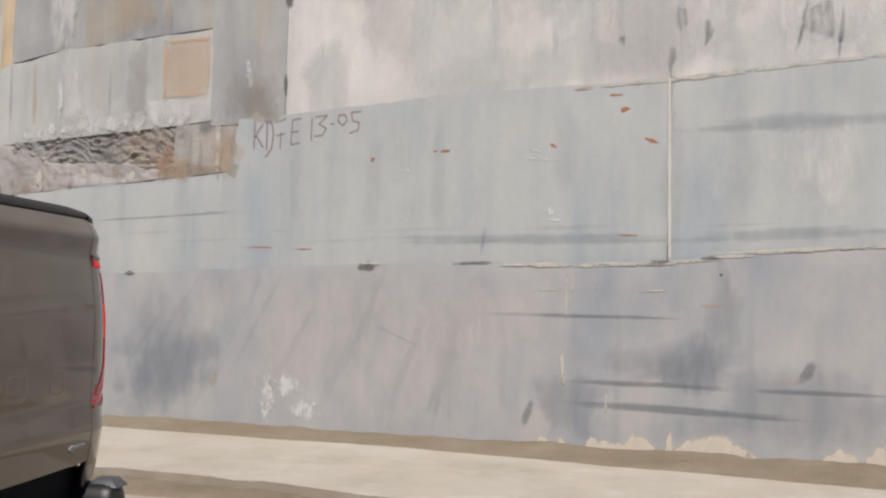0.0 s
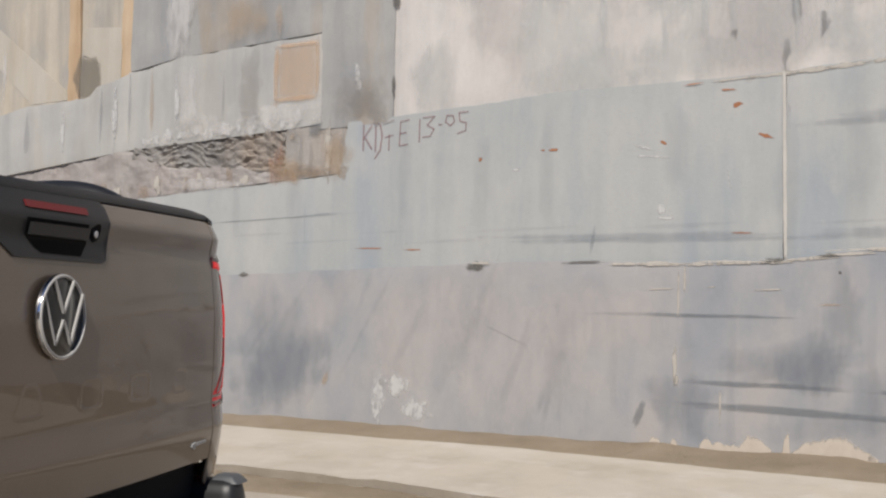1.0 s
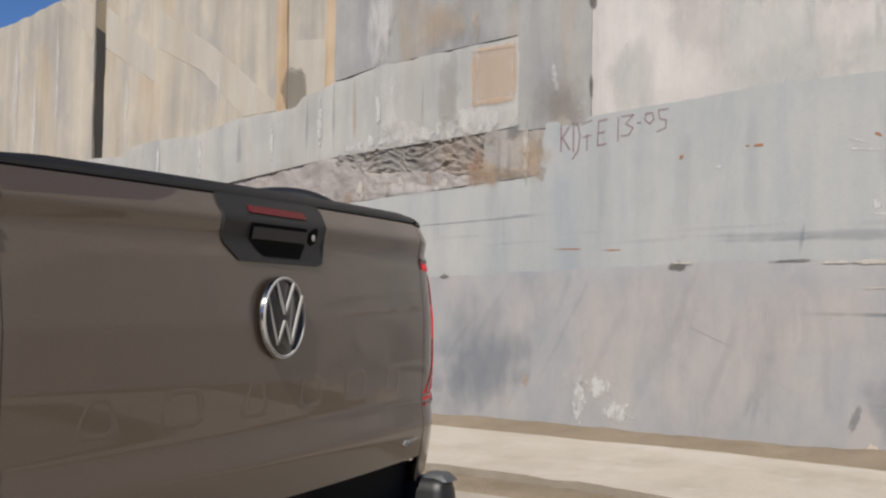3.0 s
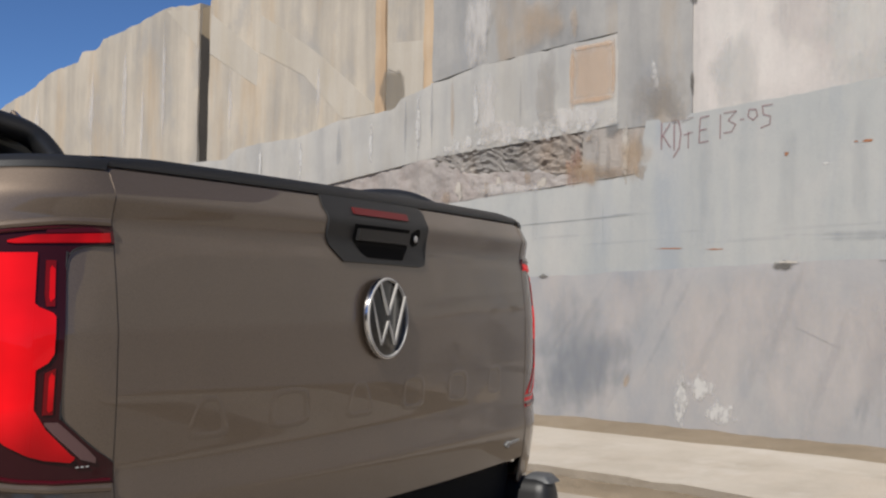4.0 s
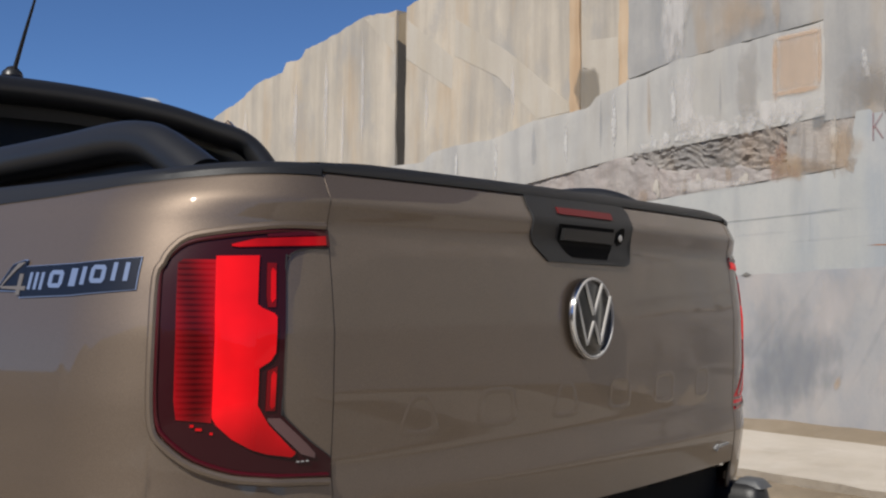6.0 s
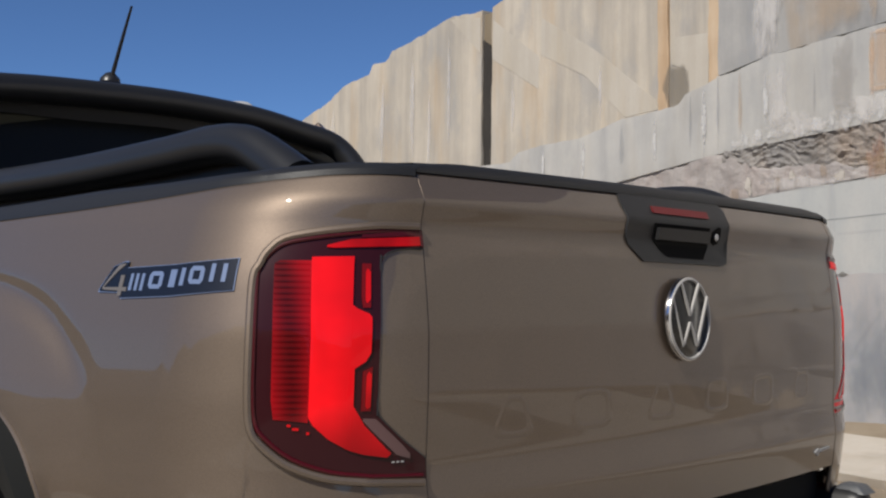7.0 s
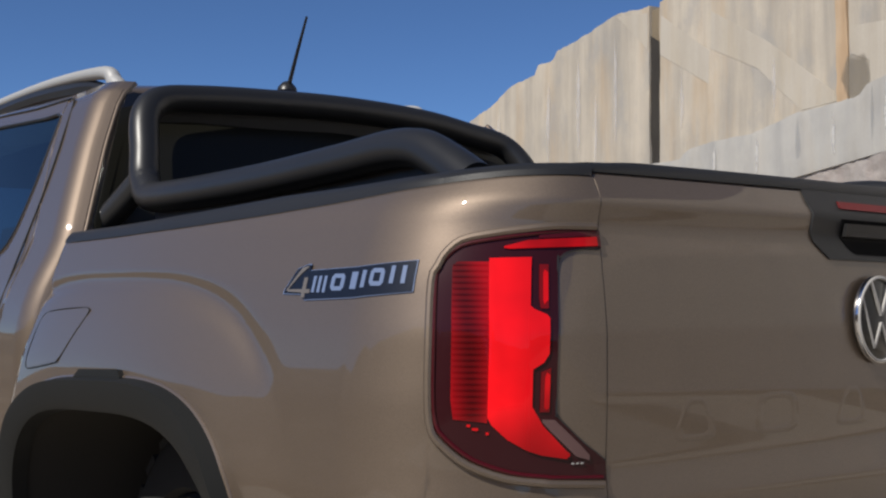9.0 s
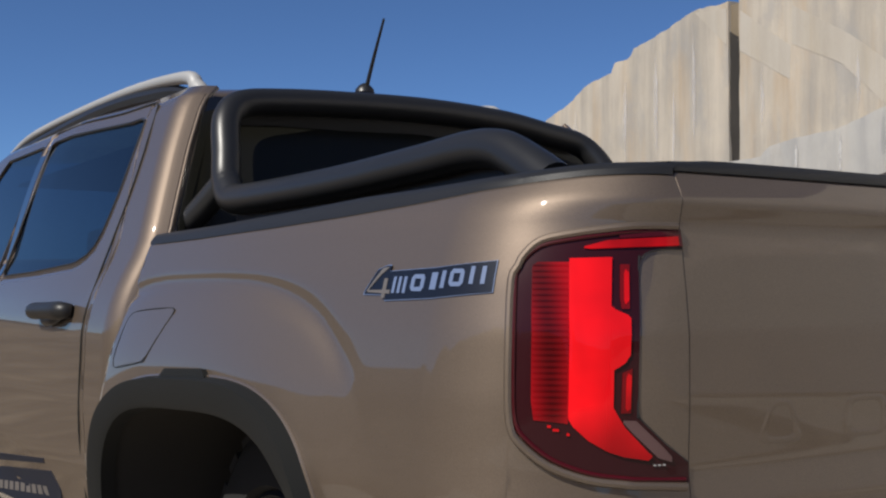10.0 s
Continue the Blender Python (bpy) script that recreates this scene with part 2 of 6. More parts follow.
# paler stone colour that stands for bands of light on the wall
BAND_LIT_M = stone("lit_band_marble", (0.334, 0.295, 0.239), (0.390, 0.351, 0.295), (0.435, 0.396, 0.340), streak=1.7, tint=(0.401, 0.323, 0.212), tint_amount=0.3)
ORANGE_M = stone("orange_stained_marble", (0.32, 0.215, 0.130), (0.42, 0.300, 0.190), (0.47, 0.370, 0.265), streak=2.0)
BEIGE_M = stone("beige_brown_split_marble", (0.195, 0.177, 0.160), (0.295, 0.271, 0.247), (0.365, 0.340, 0.314), streak=0.8, tint=(0.310, 0.215, 0.145), tint_amount=0.2, wash=(0.180, 0.167, 0.153), wash_amount=0.6, relief=0.5, cloudy=0.6)
ROSE_M = stone("pinkish_grey_chipped_marble", (0.180, 0.163, 0.152), (0.290, 0.262, 0.245), (0.385, 0.352, 0.330), streak=1.4, tint=(0.27, 0.205, 0.18), tint_amount=0.5, wash=(0.42, 0.385, 0.35), wash_amount=0.5, relief=0.5, cloudy=0.6)
CLEFT_SHADE = stone("shaded_cleft", (0.022, 0.019, 0.016), (0.032, 0.028, 0.024), (0.045, 0.04, 0.034), fine=0.1)
CLEFT_LIT = stone("lit_cleft_brown", (0.13, 0.10, 0.068), (0.17, 0.135, 0.09), (0.21, 0.17, 0.12), fine=0.1)
QUARRY_M = stone("distant_quarry_face", (0.125, 0.095, 0.065), (0.190, 0.146, 0.100), (0.260, 0.203, 0.145), streak=0.3)
EARTH_M = stone("brown_worked_earth", (0.058, 0.042, 0.028), (0.128, 0.096, 0.064), (0.255, 0.199, 0.138), streak=0.2)


def smear(name, colour, strength=1.0, rough_edge=0.9, scale=14.0, stretch=(1, 1, 0.5), edge=(0.25, 0.75)):
    """A thin worn layer on stone: fades towards its ragged edge, so that the stone shows through."""
    m, t, b = material(name)
    b.inputs["Roughness"].default_value = 0.9
    b.inputs["Specular IOR Level"].default_value = 0.2
    at, mp, n, f = (t.nodes.new("ShaderNode" + k) for k in ("TexCoord", "Mapping", "TexNoise", "Attribute"))
    f.attribute_name = "fade"
    mp.inputs["Scale"].default_value = stretch
    n.inputs["Scale"].default_value, n.inputs["Detail"].default_value, n.inputs["Roughness"].default_value = scale, 6.0, 0.65
    t.links.new(at.outputs["Object"], mp.inputs["Vector"])
    t.links.new(mp.outputs[0], n.inputs["Vector"])
    k1, k2, r, mul, tr, mx = (t.nodes.new("ShaderNode" + k) for k in ("Math", "Math", "MapRange", "Math", "BsdfTransparent", "MixShader"))
    k1.operation, k1.inputs[1].default_value = "SUBTRACT", 0.5
    k2.operation, k2.inputs[1].default_value = "MULTIPLY_ADD", rough_edge * 2.2
    t.links.new(n.outputs[0], k1.inputs[0])
    t.links.new(k1.outputs[0], k2.inputs[0])
    t.links.new(f.outputs["Fac"], k2.inputs[2])
    r.interpolation_type = "SMOOTHSTEP"
    r.inputs["From Min"].default_value, r.inputs["From Max"].default_value = edge
    t.links.new(k2.outputs[0], r.inputs["Value"])
    mul.operation, mul.inputs[1].default_value = "MULTIPLY", strength
    t.links.new(r.outputs[0], mul.inputs[0])
    t.links.new(mul.outputs[0], mx.inputs[0])
    t.links.new(tr.outputs[0], mx.inputs[1])
    t.links.new(b.outputs[0], mx.inputs[2])
    t.links.new(mx.outputs[0], t.nodes["Material Output"].inputs[0])
    r2 = t.nodes.new("ShaderNodeMix")
    r2.data_type = "RGBA"
    r2.inputs["A"].default_value, r2.inputs["B"].default_value = (*[c * 0.8 for c in colour], 1), (*[min(1, c * 1.15) for c in colour], 1)
    t.links.new(n.outputs[0], r2.inputs["Factor"])
    t.links.new(r2.outputs["Result"], b.inputs["Base Color"])
    return m


WIDE = (0.0, 1.35)
MARK_ORANGE = smear("orange_marking_paint", (0.348, 0.144, 0.066), 0.75, 0.5)
MARK_RED = smear("faded_dark_red_paint", (0.27, 0.11, 0.12), 0.44, 0.35, 30.0, (1, 1, 1), (-0.2, 0.6))
MARK_JOINT = smear("cream_joint_filler", (0.480, 0.450, 0.408), 0.9, 0.4, 20.0, (1, 1, 0.5), (0.0, 0.5))
MARK_WHITE = smear("white_plaster", (0.520, 0.508, 0.490), 0.75, 1.5, 22.0, (1, 1, 0.5), (0.2, 1.1))
MARK_CREAM = smear("cream_broken_stone", (0.432, 0.396, 0.348), 0.85, 1.1, 20.0, (1, 1, 0.5), (0.1, 0.9))
MARK_DARK = smear("dark_wet_stain", (0.144, 0.162, 0.174), 0.42, 0.8, 9.0, (0.35, 1, 1.5), (0.0, 1.1))
MARK_BLUE = smear("blue_grey_smear", (0.180, 0.204, 0.240), 0.26, 0.9, 8.0, (1, 1, 0.35), WIDE)
MARK_HOLE = smear("broken_stone_hole", (0.120, 0.111, 0.099), 0.75, 0.7, 20.0, (1, 1, 1), (0.1, 0.9))
MARK_RUST = smear("faded_orange_stain", (0.44, 0.31, 0.19), 0.36, 0.9, 9.0, (1, 1, 0.35), WIDE)
MARK_SALMON = smear("thin_salmon_wash", (0.56, 0.39, 0.26), 0.42, 0.5, 16.0, (1, 1, 0.4), (0.1, 0.8))
MARK_MUD = smear("brownish_grime", (0.33, 0.30, 0.27), 0.33, 1.0, 9.0, (1, 1, 0.5), (0.0, 1.1))
MARK_EMBER = smear("orange_red_iron_stain", (0.36, 0.22, 0.16), 0.42, 1.1, 14.0, (1, 1, 0.6), (0.0, 1.0))
MARK_OCHRE = smear("ochre_brown_stain", (0.33, 0.25, 0.18), 0.38, 1.0, 14.0, (1, 1, 0.7), (0.0, 1.0))
MARK_FOOT = smear("pinkish_cream_broken_stone", (0.465, 0.405, 0.340), 0.92, 0.9, 20.0, (1, 1, 0.6), (0.1, 0.7))
MARK_PINK = smear("pinkish_weathered_skin", (0.53, 0.485, 0.46), 0.36, 0.9, 7.0, (1.4, 1, 0.5), WIDE)
MARK_ARCH_SHADE = smear("rounded_arch_shade", (0.20, 0.175, 0.14), 0.55, 0.35, 10.0, (1.5, 1, 0.3), (0.1, 0.7))
MARK_FAINT = smear("faint_blue_grey_streak", (0.180, 0.204, 0.240), 0.085, 0.9, 10.0, (1, 1, 0.35), WIDE)
MARK_GREY = smear("grey_green_weathering", (0.50, 0.51, 0.49), 0.38, 0.9, 6.0, (1.2, 1, 0.4), WIDE)
MARK_PALE = smear("pale_weathered_skin", (0.62, 0.59, 0.56), 0.5, 1.1, 9.0, (1.3, 1, 0.35), WIDE)


# ---- mesh helpers ----
def raw(name, verts, faces, mat, parent=None, smooth=True, label=""):
    me = bpy.data.meshes.new(name)
    me.from_pydata([tuple(v) for v in verts], [], [tuple(f) for f in faces])
    me.materials.append(mat)
    bm = bmesh.new()
    bm.from_mesh(me)
    bmesh.ops.remove_doubles(bm, verts=bm.verts, dist=1e-5)
    bmesh.ops.recalc_face_normals(bm, faces=bm.faces)
    bm.to_mesh(me)
    bm.free()
    if smooth:
        me.shade_smooth()
        me.set_sharp_from_angle(angle=radians(38))
    ob = new(name, me)
    ob.parent = parent
    if label:
        tagged(ob, label)
    return ob


def thing(name, label, category, group="", kind="", at=(0, 0, 0)):
    ob = new(name)
    ob.empty_display_size = 0.2
    ob.location = at
    return tagged(ob, label, category, group, kind)


def grid_faces(nu, nv, first=0, closed=False):
    out = []
    for i in range(nu - (0 if closed else 1)):
        for j in range(nv - 1):
            a, c = first + i * nv + j, first + ((i + 1) % nu) * nv + j
            out.append((a, c, c + 1, a + 1))
    return out


def sheet(f, top, bot, off=0.0, thick=0.004, n=16, m=6, first=0):
    """A raised patch between two edges given as (u, z) pairs, laid on the surface f(u, z, off)."""
    tu, tz = zip(*top)
    bu, bz = zip(*bot)
    us = sorted(set(np.linspace(max(tu[0], bu[0]), min(tu[-1], bu[-1]), n).round(5)) | {round(a, 5) for a in (*tu, *bu) if max(tu[0], bu[0]) <= a <= min(tu[-1], bu[-1])})
    verts, nu = [], len(us)
    for o in (off, off - thick):
        for a in us:
            hi, lo = np.interp(a, tu, tz), np.interp(a, bu, bz)
            for k in range(m):
                verts.append(f(a, lo + (hi - lo) * k / (m - 1), o))
    faces, back = grid_faces(nu, m, first), first + nu * m
    faces += grid_faces(nu, m, back)
    for i in range(nu - 1):
        for j in (0, m - 1):
            a, c = first + i * m + j, first + (i + 1) * m + j
            faces.append((a, c, c + nu * m, a + nu * m))
    for j in range(m - 1):
        for i in (0, nu - 1):
            a = first + i * m + j
            faces.append((a, a + 1, a + 1 + nu * m, a + nu * m))
    return verts, faces


def lay(name, f, pieces, mat, parent, off=0.0, thick=0.004, n=16, m=6, label=""):
    verts, faces = [], []
    for top, bot in pieces:
        v, q = sheet(f, top, bot, off, thick, n, m, len(verts))
        verts += v
        faces += q
    return raw(name, verts, faces, mat, parent, True, label)


def tube(name, points, radius, mat, parent, sides=14, label="", steps=8, flat=1.0):
    """A round bar along a smooth line through the points; radius is one number or one for each point."""
    pts = np.array(points, float)
    rad = np.full(len(pts), radius, float) if np.isscalar(radius) else np.array(radius, float)
    fine, fr = [], []
    ext = np.vstack([2 * pts[0] - pts[1], pts, 2 * pts[-1] - pts[-2]])
    for i in range(len(pts) - 1):
        p0, p1, p2, p3 = ext[i:i + 4]
        for k in range(steps if steps > 1 else 1):
            s = k / steps
            fine.append(0.5 * (2 * p1 + (p2 - p0) * s + (2 * p0 - 5 * p1 + 4 * p2 - p3) * s * s + (3 * p1 - p0 - 3 * p2 + p3) * s ** 3))
            fr.append(rad[i] + (rad[i + 1] - rad[i]) * s)
    fine.append(pts[-1])
    fr.append(rad[-1])
    fine = np.array(fine)
    tang = np.gradient(fine, axis=0)
    tang /= np.linalg.norm(tang, axis=1)[:, None]
    side = np.cross(tang[0], (0, 0, 1.0))
    if np.linalg.norm(side) < 0.1:
        side = np.cross(tang[0], (1.0, 0, 0))
    verts = []
    for p, tg, r in zip(fine, tang, fr):
        side = side - tg * (side @ tg)
        side /= np.linalg.norm(side)
        up = np.cross(side, tg)
        for k in range(sides):
            a = 2 * math.pi * k / sides
            verts.append(p + r * (math.cos(a) * side + flat * math.sin(a) * up))
    faces = []
    for i in range(len(fine) - 1):
        for k in range(sides):
            a, c = i * sides + k, i * sides + (k + 1) % sides
            faces.append((a, c, c + sides, a + sides))
    faces.append(tuple(range(sides)))
    faces.append(tuple((len(fine) - 1) * sides + k for k in reversed(range(sides))))
    return raw(name, verts, faces, mat, parent, True, label)


def box(name, lo, hi, mat, parent, bevel=0.01, label="", taper=(0, 0), segments=2):
    """A rounded block; taper draws its top in by metres along x and y."""
    bm = bmesh.new()
    bmesh.ops.create_cube(bm, size=1.0)
    lo, hi = Vector(lo), Vector(hi)
    for v in bm.verts:
        v.co = Vector(((lo[i] + hi[i]) / 2 + v.co[i] * (hi[i] - lo[i]) for i in range(3)))
        if v.co.z > (lo.z + hi.z) / 2:
            v.co.x += -taper[0] if v.co.x > (lo.x + hi.x) / 2 else taper[0]
            v.co.y += -taper[1] if v.co.y > (lo.y + hi.y) / 2 else taper[1]
    if bevel:
        bmesh.ops.bevel(bm, geom=list(bm.edges), offset=bevel, segments=segments, affect="EDGES", profile=0.6)
    me = bpy.data.meshes.new(name)
    bm.to_mesh(me)
    bm.free()
    me.materials.append(mat)
    me.shade_smooth()
    me.set_sharp_from_angle(angle=radians(40))
    ob = new(name, me)
    ob.parent = parent
    if label:
        tagged(ob, label)
    return ob


def disc(name, centre, axis, profile, mat, parent, sides=40, label=""):
    """A turned body: profile is (distance along the axis, radius) pairs."""
    axis = Vector(axis).normalized()
    a = axis.orthogonal().normalized()
    c = axis.cross(a)
    verts, faces = [], []
    for d, r in profile:
        for k in range(sides):
            w = 2 * math.pi * k / sides
            verts.append(Vector(centre) + axis * d + (a * math.cos(w) + c * math.sin(w)) * r)
    for i in range(len(profile) - 1):
        for k in range(sides):
            p, q = i * sides + k, i * sides + (k + 1) % sides
            faces.append((p, q, q + sides, p + sides))
    for i, rev in ((0, True), (len(profile) - 1, False)):
        if profile[i][1] > 1e-4:
            ring = [i * sides + k for k in range(sides)]
            faces.append(tuple(reversed(ring)) if rev else tuple(ring))
    return raw(name, verts, faces, mat, parent, True, label)


def smooth_step(a, b, v):
    v = min(1.0, max(0.0, (v - a) / (b - a)))
    return v * v * (3 - 2 * v)


# ---- quarry ground ----
def ground_sheet():
    xs = sorted({*np.linspace(-9, 9, 61).round(3), *[s * 9 * 1.6 ** k for k in range(1, 12) for s in (-1, 1)]})
    ys = sorted({*np.linspace(-9, 14, 70).round(3), *[-9 * 1.6 ** k for k in range(1, 12)], *[14 * 1.55 ** k for k in range(1, 12)]})
    verts = []
    for x in xs:
        for y in ys:
            z = 0.0 if abs(x) > 30 or abs(y) > 30 else 0.012 * noise.noise((x * 0.8, y * 0.8, 0.3)) - 0.008
            verts.append((x, y, z))
    ob = raw("ground", verts, grid_faces(len(xs), len(ys)), GROUND_M)
    return tagged(ob, "pale dusty cream quarry floor of cut stone", "ground", kind="structure")


ground_sheet()


def wall_x(y):
    return 5.78 + 0.17 * y


def ledge():
    """The pale slab that lies along the foot of the wall, one low step above the floor, with a worn edge."""
    verts, ys = [], np.linspace(-7, 13, 260)
    prof = (0.0, 0.004, 0.012, 0.3, 0.6, 0.9, 1.2, 1.6, 2.2, 2.6)
    for y in ys:
        edge = float(np.interp(y, [-7, -3, -0.68, 0.14, 0.40, 0.68, 0.90, 1.35, 1.70, 2.6, 5, 13], [2.2, 2.95, 3.47, 3.72, 3.87, 3.97, 4.01, 4.09, 4.20, 4.45, 5.05, 6.9])) + 0.035 * noise.noise((y * 2.3, 1.7, 0)) + 0.015 * noise.noise((y * 9, 4.7, 0))
        chip = max(0.0, noise.noise((y * 3.1, 9.2, 0))) * 0.03
        for k, p in enumerate(prof):
            x = edge + p
            z = 0.078 + 0.006 * noise.noise((x * 2, y * 2, 3)) - (chip if k in (1, 2) else 0)
            if k == 0:
                x, z = edge + 0.05 + 0.02 * noise.noise((y * 4, 0, 8)), -0.02
            if k == len(prof) - 1:
                z = 0.08
            verts.append((x, y, z))
    ob = raw("stone_ledge", verts, grid_faces(len(ys), len(prof)), SLAB_M)
    return tagged(ob, "low pale stone slab ledge along the wall foot", "ledge", kind="structure")


ledge()


def ledge_dirt():
    """Brown grit gathered along the front edge of the slab."""
    verts, ys = [], np.linspace(-7, 13, 300)
    for y in ys:
        edge = float(np.interp(y, [-7, -3, -0.68, 0.14, 0.40, 0.68, 0.90, 1.35, 1.70, 2.6, 5, 13], [2.2, 2.95, 3.47, 3.72, 3.87, 3.97, 4.01, 4.09, 4.20, 4.45, 5.05, 6.9])) + 0.035 * noise.noise((y * 2.3, 1.7, 0)) + 0.015 * noise.noise((y * 9, 4.7, 0))
        wide = 0.26 + 0.06 * noise.noise((y * 2.3, 2, 0))
        for k, (p, z) in enumerate(((-wide, -0.014), (-wide * 0.8, 0.006), (-wide * 0.4, 0.014), (-0.02, 0.022), (0.02, 0.024), (0.06, 0.02))):
            verts.append((edge + p, y, z + 0.006 * noise.noise((y * 12, k, 3))))
    ob = raw("ledge_dirt", verts, grid_faces(len(ys), 6), DIRT_M)
    return tagged(ob, "brown grit along the stone ledge edge", "dirt", kind="structure")


ledge_dirt()


def dirt_field():
    """Open brown earth of the quarry beside the truck."""
    xs, ys = [-46 + 45 * (i / 59) ** 0.55 for i in range(60)], np.linspace(2.4, 56, 58)
    verts = []
    for x in xs:
        for y in ys:
            rim = min(1.0, (-1.0 - x) / 0.4, (y - 2.4) / 1.0)
            verts.append((x, y, -0.03 + 0.05 * rim + 0.10 * rim * max(0, noise.noise((x * 0.25, y * 0.25, 7)))))
    ob = raw("dirt_field", verts, grid_faces(60, 58), EARTH_M)
    return tagged(ob, "open brown quarry earth beside the truck", "ground", kind="structure")


dirt_field()


def dirt_bank():
    verts, ys, n = [], np.linspace(-7, 12.5, 240), 9
    for y in ys:
        inner = wall_x(y) + 0.06
        front = float(np.interp(y, [-7, -2.68, -2.38, -1.87, -1.33, -0.74, -0.16, 0.47, 1.12, 1.68, 2.5, 12.5], [3.6, 4.63, 4.75, 4.88, 5.01, 5.20, 5.39, 5.53, 5.60, 5.71, 5.86, 7.6])) + 0.035 * noise.noise((y * 1.9, 0, 5)) + 0.020 * noise.noise((y * 8, 0, 5)) + 0.010 * noise.noise((y * 23, 0, 5))
        top = 0.15 + 0.02 * noise.noise((y * 2.1, 3, 0))
        for k in range(n):
            s = k / (n - 1)
            x = front + (inner - front) * s
            z = 0.066 + (top - 0.066) * s ** 0.8 + 0.012 * noise.noise((x * 6, y * 6, 1)) * (0.3 + s)
            verts.append((x, y, z))
    ob = raw("dirt_bank", verts, grid_faces(len(ys), n), DIRT_M)
    return tagged(ob, "brown dirt heaped along the foot of the wall", "dirt", kind="structure")


dirt_bank()

# ---- quarry wall ----
WALL = thing("wall_quarry", "tall sawn marble quarry wall of stacked blocks", "wall", kind="structure")
WALL.matrix_world = Matrix(((-0.16760, 0.98586, 0, 5.78), (-0.98586, -0.16760, 0, 0), (0, 0, 1, 0), (0, 0, 0, 1)))


def line(*pairs):
    a, z = zip(*pairs)
    return lambda s: float(np.interp(s, a, z))


def block(name, s0, s1, low, high, front, mat, rough=0.004, cell=0.07, wobble=0.012, back=0.7, wild=6.0, label="", lean=None):
    """One block of the wall: its face stands front metres before the wall's plane."""
    n, m = max(3, int((s1 - s0) / cell) + 1), max(3, int((high((s0 + s1) / 2) - low((s0 + s1) / 2)) / cell) + 1)
    seed = (s0 * 7.3 + front * 31) % 50
    verts = []
    for i in range(n):
        s = s0 + (s1 - s0) * i / (n - 1)
        zl, zh = low(s), high(s)
        zh += wobble * noise.noise((s * 2.7, seed, 0)) + wobble * 0.6 * noise.noise((s * 11, seed, 1))
        for j in range(m):
            v = j / (m - 1)
            z = zl + (zh - zl) * v
            d = front + (lean(s, z) if lean else 0)
            d += rough * (noise.fractal((s * wild, z * wild, seed), 0.8, 2.1, 4) + 1.5 * noise.noise((s * 0.9, z * 0.9, seed)))
            edge = min(i, n - 1 - i, j, m - 1 - j)
            if edge == 0:
                d -= 0.003 + max(0, noise.noise((s * 5, z * 5, seed))) * 0.012
            ss = s + (wobble * 0.6 * noise.noise((z * 3, seed, 4)) if i in (0, n - 1) else 0)
            verts.append((ss, -d, z))
    faces = grid_faces(n, m)
    rim = [i * m for i in range(n)] + [(n - 1) * m + j for j in range(1, m)] + [i * m + m - 1 for i in range(n - 2, -1, -1)] + [j for j in range(m - 2, 0, -1)]
    base = len(verts)
    for r in rim:
        s, _, z = verts[r]
        verts.append((s, back, z))
    for k in range(len(rim)):
        a, c = k, (k + 1) % len(rim)
        faces.append((rim[a], rim[c], base + c, base + a))
    faces.append(tuple(base + k for k in range(len(rim))))
    return raw(name, verts, faces, mat, WALL, True, label)


LOW = line((-16, 0.9), (-6, 1.1), (-2.72, 1.20), (-1.59, 1.26), (-0.6, 1.31), (0.12, 1.33), (0.88, 1.325), (1.47, 1.345), (1.83, 1.38), (2.25, 1.435), (2.86, 1.47), (6, 1.6))
MID = line((-1.75, 2.36), (-1.21, 2.39), (-0.59, 2.44), (0.05, 2.505), (0.85, 2.515), (1.53, 2.55), (2.3, 2.61), (2.86, 2.65), (7, 2.95))
FOOT = lambda s: -0.1
RB = line((-16, 1.25), (-6.5, 1.55), (-3.54, 1.83), (-2.35, 1.92), (-1.66, 1.985), (-1.5, 2.0))
RT = line((-5.3, 2.03), (-4.6, 2.12), (-3.62, 2.25), (-2.87, 2.30), (-2.17, 2.35), (-1.81, 2.385), (-1.5, 2.40))
block("stone_block", -16, 26, FOOT, LOW, 0.035, BLUE_M, 0.0014, 0.08)
MIDL = lambda s: RB(s) if s < -1.64 else MID(s)
block("stone_block", -16, 1.548, lambda s: LOW(s) - 0.03, MIDL, 0.012, GREEN_M, 0.0012)
block("stone_block", 1.562, 26, lambda s: LOW(s) - 0.03, MID, 0.012, GREEN_M, 0.0012)
RM = line((-5.3, 1.93), (-4.6, 2.05), (-4.1, 2.13), (-3.8, 2.185), (-3.58, 2.18), (-3.25, 2.09), (-2.92, 2.07), (-2.6, 2.06), (-2.3, 2.03), (-2.1, 2.03))


def ridges(s, z):
    """Scalloped tool ridges of the split stone: short wavy steps that lean over one another."""
    bend = 1.6 * noise.noise((s * 3.1, z * 3.0, 5)) + 0.8 * noise.noise((s * 9, z * 9, 2))
    step = (z * 19 + 1.3 * math.sin(s * 8.5 + 2.4 * noise.noise((s * 2, 0, 3))) + bend) % 1.0
    deep = 0.5 + 0.5 * min(1.0, max(0.0, 0.5 + 1.6 * noise.noise((s * 4, z * 7, 8))))
    deep *= 0.35 + 0.65 * smooth_step(-3.7, -3.3, s)
    return 0.028 * deep * (step ** 1.5 - 0.5) + 0.022 * noise.noise((s * 14, z * 24, 1))


